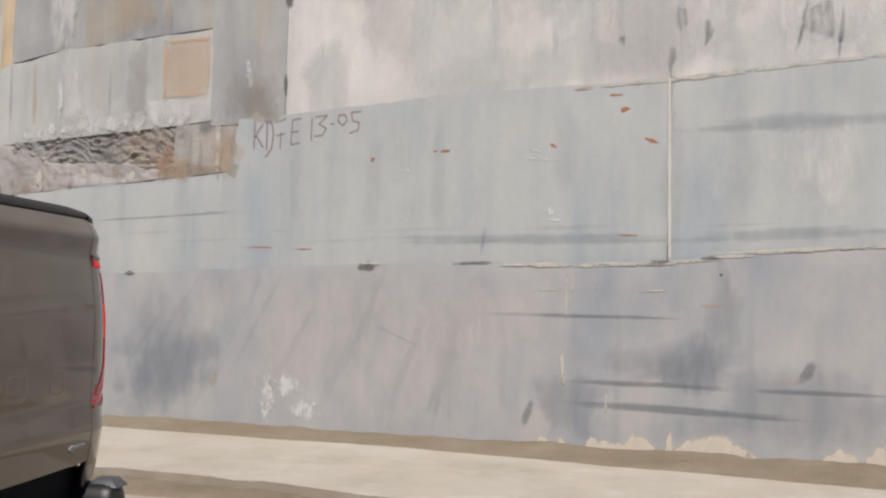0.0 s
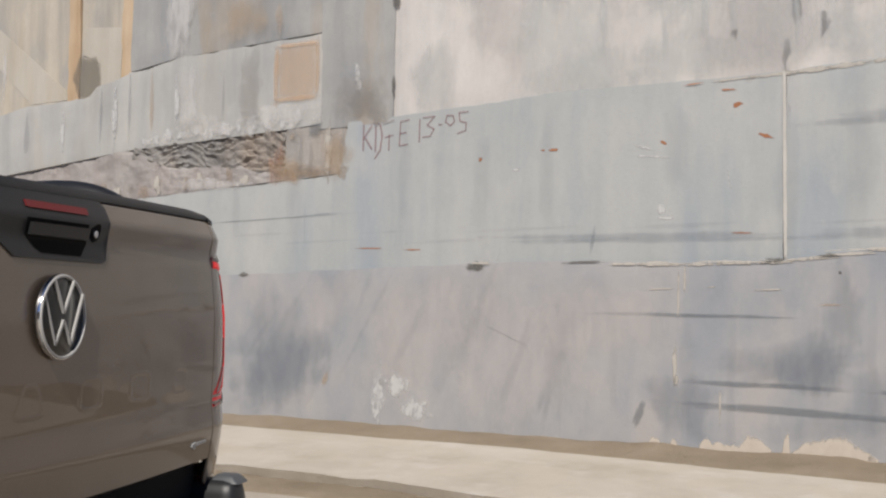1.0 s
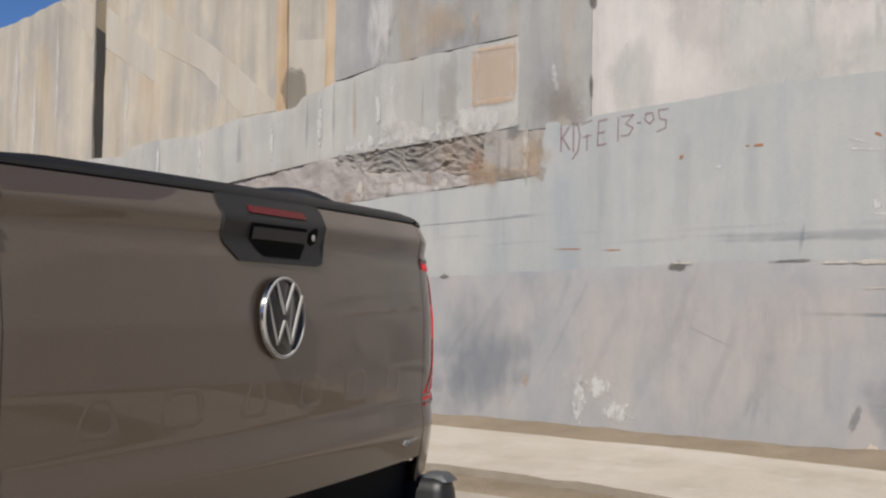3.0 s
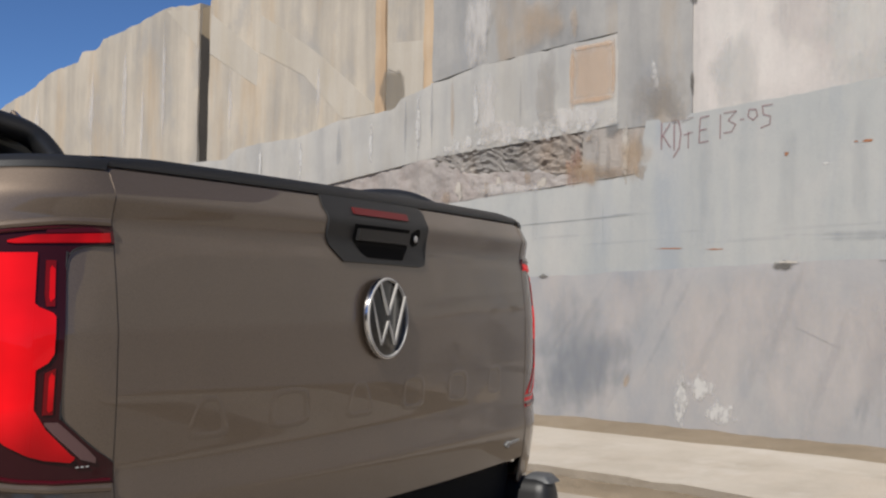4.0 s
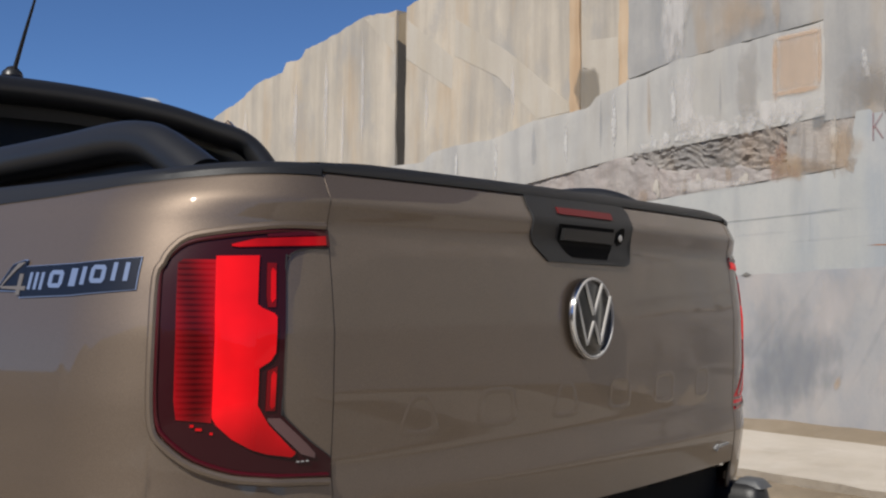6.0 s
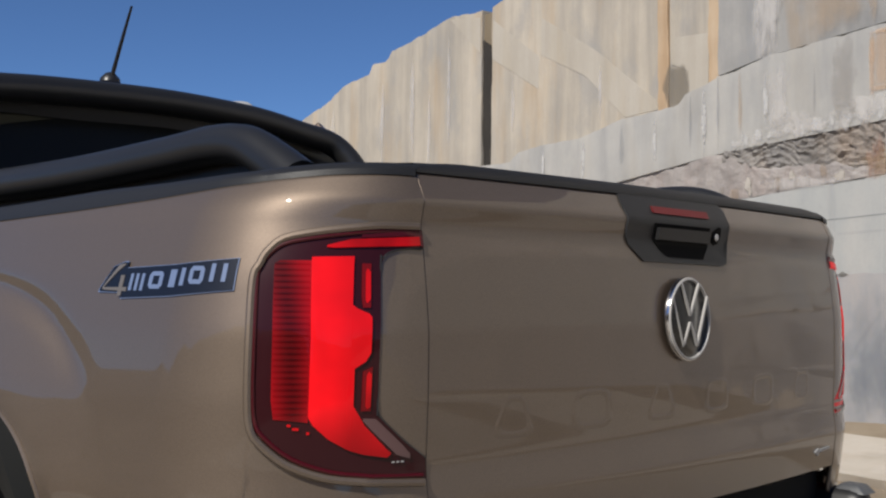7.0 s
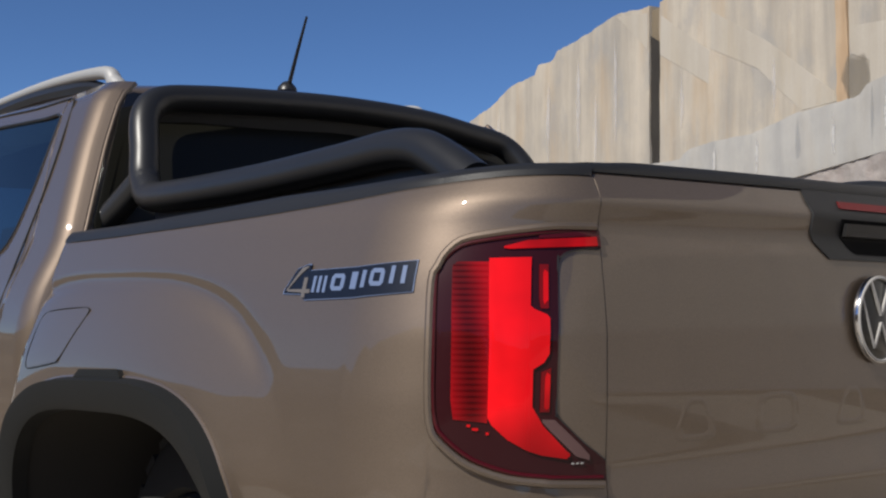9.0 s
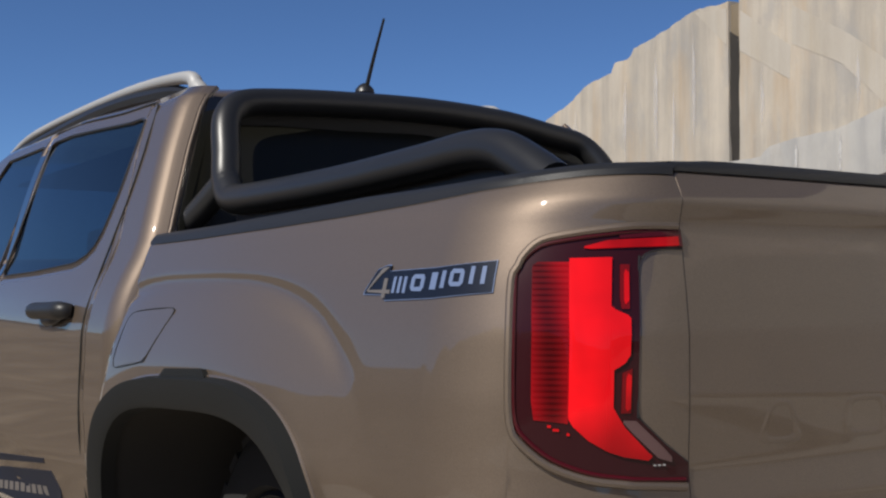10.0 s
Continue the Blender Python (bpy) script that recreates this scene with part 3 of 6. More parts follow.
block("stone_block", -3.66, -2.172, lambda s: RM(s) - 0.025, lambda s: RT(s) + 0.01, -0.004, ROUGH_M, 0.014, 0.0125, 0.03, wild=7.5, label="rough split stone with ragged ridges", lean=ridges)
block("stone_block", -5.1, -2.172, lambda s: RB(s) + 0.004, lambda s: RM(s) + (RT(s) + 0.01 - RM(s)) * (1 - smooth_step(-3.75, -3.5, s)), 0.001, ROSE_M, 0.014, 0.018, 0.04, wild=7.5, label="pinkish grey chipped stone below the ridges")
block("stone_block", -2.168, -1.63, lambda s: RB(s) + 0.004, lambda s: RT(s) + 0.01, 0.001, BEIGE_M, 0.008, 0.025, 0.02, label="beige brown split stone with rust stains")
DK = line((-3.68, 2.885), (-3.26, 2.96), (-2.53, 3.02), (-1.85, 3.07), (-1.8, 3.075))
block("stone_block", -3.725, -1.86, lambda s: RT(s) - 0.012, DK, 0.006, BENCH_M, 0.004, wobble=0.02)
block("stone_block", -3.72, -1.86, lambda s: DK(s) + 0.014, lambda s: 5.6, -0.015, RUST_M, 0.006)
block("stone_block", -1.866, -1.24, lambda s: MID(max(s, -1.75)) - 0.03, lambda s: 5.6, 0.006, RUST_M, 0.006, label="grey marble column with brownish lower patch")
block("stone_block", -1.246, 26, lambda s: MID(s) - 0.03, lambda s: 5.6, -0.004, PALE_M, 0.002)
BT = line((-16, 2.25), (-7.0, 2.40), (-6.39, 2.40), (-6.36, 2.49), (-5.87, 2.53), (-5.38, 2.54), (-4.84, 2.66), (-4.13, 2.69), (-4.08, 2.77), (-3.705, 2.88))
BB = lambda s: RB(s) + 0.004 + (RT(max(s, -5.1)) - 0.012 - RB(s)) * smooth_step(-5.12, -5.08, s)
block("stone_block", -16, -3.702, BB, BT, 0.012, BENCH_M, 0.006)

# the set-back upper face with its stepped skyline and a dark cleft
TOP = line((-17, 2.6), (-13, 3.0), (-11.02, 3.42), (-10.32, 3.57), (-10.0, 3.71), (-9.32, 3.78), (-9.30, 3.88), (-8.91, 3.87), (-8.82, 3.97), (-8.3, 4.03), (-7.63, 4.16), (-7.05, 4.13))
block("stone_block", -17, -9.32, lambda s: BT(s) - 0.15, TOP, -0.10, FAR_M, 0.0016, wobble=0.03)
block("stone_block", -9.318, -7.035, lambda s: BT(s) - 0.15, TOP, -0.075, FAR_M, 0.0016, wobble=0.02)
# the cleft's lit upper end: the light is in its brown colour
block("stone_block", -7.04, -6.87, lambda s: 3.70, line((-7.04, 4.08), (-6.87, 4.08)), -0.115, CLEFT_LIT, 0.01, label="upper end of the cleft, coloured brown where light crosses it")
# only a slight recess; the cleft's shade is put into its dark colour
block("shaded_cleft", -7.04, -6.87, lambda s: BT(s) - 0.15, line((-7.04, 3.80), (-6.87, 3.70)), -0.10, CLEFT_SHADE, 0.01, label="shallow vertical cleft between two faces, coloured dark for its shade")
UP = line((-6.88, 4.13), (-6.0, 4.30), (-5.0, 4.6), (-3.7, 5.6))
block("stone_block", -6.87, -4.457, lambda s: BT(s) - 0.15, UP, -0.085, FAR_M, 0.0016, wobble=0.02)
block("stone_block", -4.455, -4.33, lambda s: BT(s) - 0.15, UP, -0.07, ORANGE_M, 0.01, label="orange-stained strip of stone")
block("stone_block", -4.325, -3.86, lambda s: BT(s) - 0.15, UP, -0.085, FAR_M, 0.0016)
block("stone_block", -3.855, -3.715, lambda s: BT(s) - 0.1, lambda s: 5.6, -0.05, ORANGE_M, 0.012, label="orange-stained strip of stone")


def patch(name, s, z, w, h, mat, off, ragged=0.25, points=18, turn=0.0, label="", square=2.0, seed=0.0):
    """A thin ragged flake on the wall's face, solid in the middle and fading to its edge."""
    verts, faces, fade = [(s, -off, z)], [], [1.0]
    c0, s0 = math.cos(turn), math.sin(turn)
    rings = ((0.35, 1.0), (0.7, 0.8), (1.0, 0.45), (1.3, -0.2))
    for ring, value in rings:
        for k in range(points):
            a = 2 * math.pi * k / points
            r = 1 + ragged * (noise.noise((math.cos(a) * 1.7 + s * 3, math.sin(a) * 1.7 + z * 3, seed)) + 0.5 * noise.noise((math.cos(a) * 5 + s, math.sin(a) * 5 + z, seed + 3)))
            e = (abs(math.cos(a)) ** square + abs(math.sin(a)) ** square) ** (-1 / square)
            px, pz = 0.5 * w * r * e * math.cos(a) * ring, 0.5 * h * r * e * math.sin(a) * ring
            verts.append((s + px * c0 - pz * s0, -off, z + px * s0 + pz * c0))
            fade.append(value)
    for k in range(points):
        c = (k + 1) % points
        faces.append((0, 1 + k, 1 + c))
        for q in range(len(rings) - 1):
            faces.append((1 + q * points + k, 1 + (q + 1) * points + k, 1 + (q + 1) * points + c, 1 + q * points + c))
    me = bpy.data.meshes.new(name)
    me.from_pydata(verts, [], faces)
    me.materials.append(mat)
    me.attributes.new("fade", "FLOAT", "POINT").data.foreach_set("value", fade)
    ob = new(name, me)
    ob.parent = WALL
    if label:
        tagged(ob, label)
    return ob


ON_LOW, ON_MID, ON_UP = 0.0390, 0.0152, 0.013
for s, z, w, h, a in ((0.02, 2.10, 0.07, 0.022, 0), (-0.53, 2.05, 0.03, 0.035, -0.6), (0.78, 2.12, 0.055, 0.02, -0.5), (1.26, 2.35, 0.07, 0.035, 0.4), (1.44, 2.14, 0.10, 0.024, -0.35), (1.20, 2.45, 0.10, 0.014, 0), (1.29, 1.52, 0.12, 0.010, 0), (-0.06, 2.10, 0.03, 0.012, 0), (0.97, 2.50, 0.12, 0.010, 0.1), (-1.40, 1.42, 0.22, 0.010, 0), (-1.05, 1.41, 0.12, 0.010, 0)):
    patch("paint_mark", s, z, w, h, MARK_ORANGE, ON_MID, 0.5, 12, a, "small dab of orange marking paint")
for s, z, w, h in ((-1.295, 0.34, 0.10, 0.40), (-1.14, 0.43, 0.20, 0.16), (-0.99, 0.25, 0.22, 0.16)):
    patch("plaster_patch", s, z, w, h, MARK_WHITE, ON_LOW, 0.5, 22, 0, "ragged white plaster patch")
# broad faded skins on the sawn faces, very soft
for s, z, w, h, m, o, t in ((-0.9, 0.85, 1.3, 0.7, MARK_PINK, ON_LOW, 0.5), (-0.2, 0.65, 1.1, 0.8, MARK_PINK, ON_LOW, 0.3), (0.35, 0.95, 0.9, 0.5, MARK_PINK, ON_LOW, -0.2), (-2.15, 0.45, 0.9, 0.5, MARK_BLUE, ON_LOW, 0.5), (0.05, 0.6, 0.14, 0.7, MARK_BLUE, ON_LOW, -0.2), (-1.75, 1.0, 0.3, 0.5, MARK_PINK, ON_LOW, -0.6), (2.4, 0.45, 1.3, 0.5, MARK_BLUE, ON_LOW, 0.0), (-2.2, 0.6, 0.8, 0.7, MARK_BLUE, ON_LOW, 0.3), (1.9, 1.0, 0.2, 0.6, MARK_BLUE, ON_LOW, 0.0), (0.9, 0.4, 0.5, 0.35, MARK_BLUE, ON_LOW, 0.0),
                          (1.63, 0.70, 0.75, 0.30, MARK_BLUE, ON_LOW, 0.1), (1.7, 0.66, 0.45, 0.25, MARK_BLUE, ON_LOW, 0.1), (0.6, 1.49, 1.9, 0.07, MARK_BLUE, ON_MID, 0.01), (2.3, 1.53, 1.1, 0.08, MARK_BLUE, ON_MID, 0.05), (2.35, 2.23, 1.2, 0.10, MARK_BLUE, ON_MID, 0.02), (2.5, 2.0, 0.5, 0.5, MARK_PALE, ON_MID, 0)):
    patch("weathered_skin", s, z, w, h, m, o + 0.0008 * (abs(s * 7) % 3 - 1), 0.5, 30, t, "broad faded weathering on the sawn stone")
for k in range(8):
    s = -2.35 + 0.31 * k + 0.05 * math.sin(k * 5.1)
    patch("weathered_streak", s, 0.72 + 0.25 * math.sin(k * 2.3), 0.04 + 0.05 * (k * 0.37 % 1), 0.45 + 0.5 * (k * 0.61 % 1), MARK_FAINT, ON_LOW + 0.0002 * k, 0.5, 18, -0.62 + 0.04 * k, "faint slanting streak on the sawn stone")
for k in range(7):
    s = 0.1 + 0.4 * k + 0.06 * math.sin(k * 3.7)
    patch("weathered_streak", s, 0.45 + 0.3 * (k * 0.71 % 1), 0.04 + 0.06 * (k * 0.47 % 1), 0.5 + 0.5 * (k * 0.33 % 1), MARK_FAINT, ON_LOW + 0.0002 * k, 0.5, 18, 0.0, "faint streak running down the sawn stone")
for k in range(11):
    s = -2.9 + 0.54 * k + 0.08 * math.sin(k * 3.1)
    patch("weathered_streak", s, 1.47 + 0.20 * (k * 0.53 % 1) ** 2, 0.35 + 0.5 * (k * 0.37 % 1), 0.012 + 0.02 * (k * 0.71 % 1), MARK_FAINT, ON_MID + 0.0002 * k, 0.4, 18, 0.04, "thin blue-grey streak along the stone")
for k in range(8):
    s = -2.6 + 0.68 * k + 0.15 * math.sin(k * 4.3)
    patch("weathered_streak", s, 1.75 + 0.35 * (k * 0.39 % 1), 0.08 + 0.12 * (k * 0.57 % 1), 0.5 + 0.6 * (k * 0.83 % 1), MARK_FAINT, ON_MID + 0.0003 * k, 0.4, 18, 0.0, "faint streak running down the sawn stone")
for s, z, w, h, m in ((-1.43, 1.08, 0.045, 0.36, MARK_FAINT), (-2.3, 1.645, 1.4, 0.010, MARK_DARK), (-1.97, 1.63, 0.012, 0.42, MARK_FAINT), (1.83, 1.07, 0.12, 0.016, MARK_RUST), (2.28, 0.606, 0.30, 0.007, MARK_RUST), (0.78, 1.153, 0.16, 0.010, MARK_CREAM), (1.11, 1.17, 0.06, 0.010, MARK_CREAM), (1.46, 1.158, 0.15, 0.012, MARK_CREAM), (-0.3, 0.81, 0.36, 0.006, MARK_DARK), (-1.74, 0.44, 0.05, 0.10, MARK_RUST)):
    patch("weathered_streak", s, z, w, h, m, (ON_LOW if z < 1.3 else ON_MID) + 0.0007, 0.4, 18, -0.4 if s in (-1.43, -0.3, -1.74) else 0.05 if w > h else 0.0, "thin stain on the sawn stone")
for s, h in ((-3.99, 0.47), (-3.84, 0.5), (-3.69, 0.46), (-3.46, 0.5), (-4.81, 0.4), (-5.32, 0.36), (-4.4, 0.4), (-3.2, 0.4), (-2.75, 0.4), (-5.9, 0.3)):
    patch("weathered_streak", s, 0.5 * (BT(s) + RT(max(s, -5.1))) if s < -3.7 else 2.63, 0.02 + 0.05 * (abs(s) * 3.3 % 1), h, (MARK_BLUE, MARK_RUST, MARK_WHITE)[int(abs(s) * 10) % 3], 0.0215, 0.4, 20, 0.0, "narrow stain running down the bench stone")
for k in range(12):
    s = -3.55 + 0.135 * k
    patch("bruise", s, RT(s) + 0.045 + 0.03 * (k * 0.43 % 1), 0.05 + 0.06 * (k * 0.31 % 1), 0.06 + 0.07 * (k * 0.77 % 1), MARK_WHITE, 0.0122, 0.5, 14, 0.2, "white bruise above the rough stone")
for k in range(9):
    s, z = -1.0 + (k * 0.618 % 1) * 3.9, 2.72 + (k * 0.377 % 1) * 0.75 + 0.03 * k
    patch("weathered_skin", s, z, 0.2 + 0.35 * (k * 0.73 % 1), 0.35 + 0.6 * (k * 0.29 % 1), (MARK_PALE, MARK_GREY if s > 0.2 else MARK_PINK, MARK_PALE)[k % 3], 0.0035 + 0.0002 * k, 0.55, 26, 0.2 * math.sin(k * 2.0), "broad faded weathering on pale stone")
for k in range(14):
    s = -0.9 + 0.47 * k
    patch("weathered_skin", s, MID(s) + 0.25 + 0.75 * (k * 0.618 % 1), 0.35 + 0.4 * (k * 0.37 % 1), 0.5 + 0.6 * (k * 0.77 % 1), (MARK_GREY, MARK_PINK, MARK_GREY, MARK_PALE)[k % 4], 0.0075 + 0.0002 * k, 0.55, 24, 0.15 * math.sin(k * 1.7), "broad faded weathering on pale stone")
for s, z, h in ((1.05, 2.95, 0.5), (1.22, 3.05, 0.35), (0.35, 3.1, 0.55), (1.62, 3.0, 0.45), (2.95, 2.75, 0.6), (3.02, 2.70, 0.55), (0.78, 2.85, 0.3)):
    patch("drip_streak", s, z, 0.05, h, MARK_GREY, 0.0112, 0.45, 20, 0.05, "faint brownish drip down the pale stone")
# iron stains and a pale vein on the split stone beside the writing
for s, z, w, h, m in ((-2.25, 2.04, 0.13, 0.26, MARK_EMBER), (-2.21, 2.14, 0.10, 0.16, MARK_EMBER), (-2.15, 1.985, 0.20, 0.10, MARK_EMBER), (-2.0, 2.02, 0.36, 0.11, MARK_OCHRE), (-1.86, 2.01, 0.22, 0.08, MARK_OCHRE), (-1.655, 2.0, 0.09, 0.10, MARK_OCHRE), (-1.66, 2.16, 0.05, 0.26, MARK_MUD), (-1.78, 2.16, 0.05, 0.42, MARK_CREAM), (-1.90, 2.33, 0.13, 0.10, MARK_DARK), (-2.02, 2.15, 0.04, 0.28, MARK_MUD), (-1.93, 2.12, 0.04, 0.24, MARK_MUD), (-2.10, 2.28, 0.06, 0.05, MARK_OCHRE)):
    patch("iron_stain", s, z, w, h, m, 0.0125, 0.55, 22, 0.0, "rusty stain on the split stone" if m is not MARK_CREAM else "pale vein in the split stone")
for k in range(16):
    s = -4.5 + 0.14 * k
    patch("chipped_fleck", s, RB(s) + 0.05 + 0.10 * (k * 0.43 % 1), 0.04 + 0.05 * (k * 0.71 % 1), 0.07 + 0.09 * (k * 0.37 % 1), (MARK_MUD, MARK_OCHRE, MARK_CREAM)[k % 3], 0.0125, 0.6, 16, 0.3 * math.sin(k), "small stain on the chipped stone")
for s, z, w, h, m in ((-1.52, 2.55, 0.46, 0.34, MARK_MUD), (-1.48, 2.50, 0.30, 0.22, MARK_MUD), (-1.72, 2.12, 0.22, 0.30, MARK_RUST), (-2.6, 3.25, 0.5, 0.4, MARK_RUST), (-3.2, 3.3, 0.25, 0.7, MARK_PALE), (-2.95, 2.40, 0.5, 0.16, MARK_PALE), (-2.2, 2.46, 0.7, 0.14, MARK_PALE), (-2.15, 2.02, 0.34, 0.22, MARK_RUST), (-2.5, 2.7, 0.2, 0.6, MARK_MUD), (-3.1, 2.65, 0.3, 0.5, MARK_PALE), (-2.25, 3.2, 0.07, 0.22, MARK_RUST), (-2.9, 1.93, 0.7, 0.10, MARK_PALE)):
    patch("weathered_skin", s, z, w, h, m, 0.0165, 0.5, 24, 0.0, "faded stain running down the blocks")
for k in range(5):
    s = 0.25 + 0.66 * k
    patch("weathered_skin", s, MID(s) + 0.10 + 0.16 * (k * 0.41 % 1), 0.8, 0.36, MARK_GREY, 0.0030 + 0.00017 * k, 0.5, 24, 0.1, "grey-green weathering on pale stone")
for s, z, h, a in ((2.37, 2.86, 0.36, -0.2), (2.60, 2.80, 0.30, -0.1)):
    patch("crack", s, z, 0.022, h, MARK_DARK, 0.0080, 0.5, 18, a, "thin dark crack running down the pale block")
for s, z, w, h in ((-2.265, 2.77, 0.04, 0.44), (-1.89, 2.80, 0.035, 0.44), (-2.08, 2.575, 0.38, 0.035), (-2.08, 2.995, 0.38, 0.03)):
    patch("orange_edge", s, z, w, h, MARK_SALMON, 0.0150, 0.25, 20, 0.03 if w > h else 0.0, "faint orange border line", 6.0)
for s, z, w, h, a in ((0.70, 2.03, 0.22, 0.018, -0.1), (0.66, 2.09, 0.14, 0.02, -0.3), (0.77, 1.68, 0.05, 0.07, 0.4), (0.80, 1.62, 0.09, 0.02, 0), (1.21, 1.86, 0.012, 0.12, 0.2), (-0.25, 1.97, 0.07, 0.02, 0)):
    patch("scratch", s, z, w, h, MARK_WHITE, ON_MID, 0.5, 14, a, "pale scrape on the stone")
for s, z, w, h in ((0.895, 1.12, 0.014, 0.36), (0.935, 1.23, 0.016, 0.19), (0.875, 0.67, 0.028, 0.26), (0.885, 0.56, 0.035, 0.07), (1.17, 0.41, 0.012, 0.18)):
    patch("drip_streak", s, z, w, h, MARK_CREAM, ON_LOW, 0.35, 20, 0, "pale drip running down the stone")


def foot_break(pts):
    """A pale broken facet that rises from the dirt at the foot of the wall, ragged along its top."""
    cols, rows = 40, ((0.0, 1.4), (0.55, 1.2), (0.82, 0.85), (1.0, 0.4), (1.22, -0.3))
    verts, fade = [], []
    for s in np.linspace(pts[0][0], pts[-1][0], cols):
        top = float(np.interp(s, [p[0] for p in pts], [p[1] for p in pts])) + 0.016 * noise.noise((s * 16, 0, 4)) + 0.012 * noise.noise((s * 45, 0, 7))
        side = min(1.0, (s - pts[0][0]) / 0.02, (pts[-1][0] - s) / 0.02)
        for part_up, value in rows:
            verts.append((s, -ON_LOW - 0.001, 0.09 + max(0.02, top - 0.09) * part_up))
            fade.append(value * side - 0.3 * (1 - side))
    me = bpy.data.meshes.new("broken_edge")
    me.from_pydata(verts, [], grid_faces(cols, len(rows)))
    me.materials.append(MARK_FOOT)
    me.attributes.new("fade", "FLOAT", "POINT").data.foreach_set("value", fade)
    ob = new("broken_edge", me)
    ob.parent = WALL
    tagged(ob, "cream broken stone at the foot of the wall")


for pts in (((1.03, 0.16), (1.084, 0.20), (1.129, 0.17), (1.295, 0.168), (1.374, 0.236), (1.43, 0.20), (1.50, 0.15)),
            ((1.60, 0.15), (1.725, 0.222), (1.788, 0.237), (1.916, 0.256), (1.986, 0.211), (2.12, 0.15)),
            ((2.50, 0.15), (2.603, 0.216), (2.69, 0.188), (2.74, 0.16)), ((2.74, 0.16), (2.811, 0.233), (2.861, 0.254), (3.0, 0.24), (3.1, 0.16)),
            ((0.70, 0.14), (0.74, 0.19), (0.80, 0.15)), ((0.84, 0.14), (0.87, 0.185), (0.91, 0.15)), ((1.545, 0.15), (1.57, 0.24), (1.59, 0.26), (1.61, 0.15))):
    foot_break(pts)
for s, z, w, h in ((-0.54, 1.29, 0.13, 0.065), (1.50, 1.345, 0.14, 0.035), (0.25, 1.327, 0.30, 0.014), (1.89, 1.27, 0.018, 0.02), (1.82, 1.375, 0.12, 0.03), (-2.5, 1.215, 0.08, 0.03)):
    patch("chipped_hole", s, z, w, h, MARK_HOLE, ON_LOW, 0.45, 18, 0.05, "chipped hole along the block joint")
for s, z, w, h in ((-0.50, 1.315, 0.16, 0.02), (0.75, 1.318, 0.22, 0.030), (1.2, 1.335, 0.45, 0.014), (2.3, 1.43, 0.9, 0.016)):
    patch("pale_edge", s, z, w, h, MARK_CREAM, ON_LOW + 0.0006, 0.5, 20, 0.05 if s > 2 else 0.0, "pale broken edge of a block")
for k in range(11):
    s = 0.55 + 0.235 * k
    patch("pale_edge", s, LOW(s) - 0.012, 0.26, 0.016 + 0.012 * (k * 0.37 % 1), MARK_CREAM, ON_LOW, 0.6, 20, 0.06 if s > 1.5 else 0.02, "pale broken edge of a block")
for k in range(8):
    s = 1.25 + 0.235 * k
    patch("pale_edge", s, MID(s) - 0.018, 0.28, 0.016 + 0.014 * (k * 0.61 % 1), MARK_CREAM, 0.0136, 0.6, 20, 0.07, "pale broken edge of a block")
for k in range(9):
    s = -3.5 + 0.2 * k
    patch("pale_edge", s, RT(s) + 0.03 + 0.02 * (k * 0.43 % 1), 0.10, 0.05 + 0.06 * (k * 0.77 % 1), MARK_PALE, 0.013, 0.6, 16, 0.3, "pale bruised edge above the rough stone")
for s, z, w, h, a in ((0.88, 0.985, 1.15, 0.030, 0.0), (0.645, 0.33, 0.05, 0.17, -0.35), (1.45, 0.555, 1.0, 0.035, 0.0), (1.6, 0.40, 1.35, 0.05, -0.02), (2.5, 0.55, 0.8, 0.028, 0.0), (2.42, 0.68, 0.07, 0.14, -0.5)):
    patch("dark_stain", s, z, w, h, MARK_DARK, ON_LOW - 0.001, 0.4, 30, a, "dark smeared stain on the stone")
patch("dark_stain", 0.305, 1.48, 0.028, 0.20, MARK_BLUE, ON_MID, 0.4, 16, -0.15, "thin dark smear on the stone")
patch("blue_smear", -1.8, 1.68, 0.34, 0.014, MARK_BLUE, ON_MID, 0.4, 16, 0.06, "thin blue-grey smear on the stone")
patch("orange_square", -2.08, 2.785, 0.36, 0.42, MARK_SALMON, ON_UP, 0.08, 28, 0.03, "faded orange square stain", 10.0)
patch("white_drip", -1.53, 2.68, 0.05, 0.24, MARK_WHITE, 0.016, 0.5, 18, 0.15, "white drip on the marble column")
patch("dark_notch", -1.235, 2.62, 0.03, 0.16, MARK_HOLE, 0.014, 0.4, 16, 0, "dark notch in the block edge")
patch("dark_notch", -1.225, 3.27, 0.06, 0.14, MARK_HOLE, 0.014, 0.4, 16, 0, "dark notch in the block edge")
patch("white_joint", 1.555, 1.955, 0.020, 1.08, MARK_JOINT, 0.018, 0.06, 40, 0.012, "pale filled vertical joint", 8.0)
patch("white_joint", 1.70, 2.545, 0.26, 0.03, MARK_CREAM, 0.0155, 0.4, 24, 0.08, "pale broken edge over the joint", 3.0)


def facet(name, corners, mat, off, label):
    """A thin flat plate on the upper face: a band of light drawn as paler stone."""
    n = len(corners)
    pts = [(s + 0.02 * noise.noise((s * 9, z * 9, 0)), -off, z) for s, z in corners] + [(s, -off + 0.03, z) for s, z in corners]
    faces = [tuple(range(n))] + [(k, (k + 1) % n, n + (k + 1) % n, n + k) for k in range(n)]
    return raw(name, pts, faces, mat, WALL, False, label)


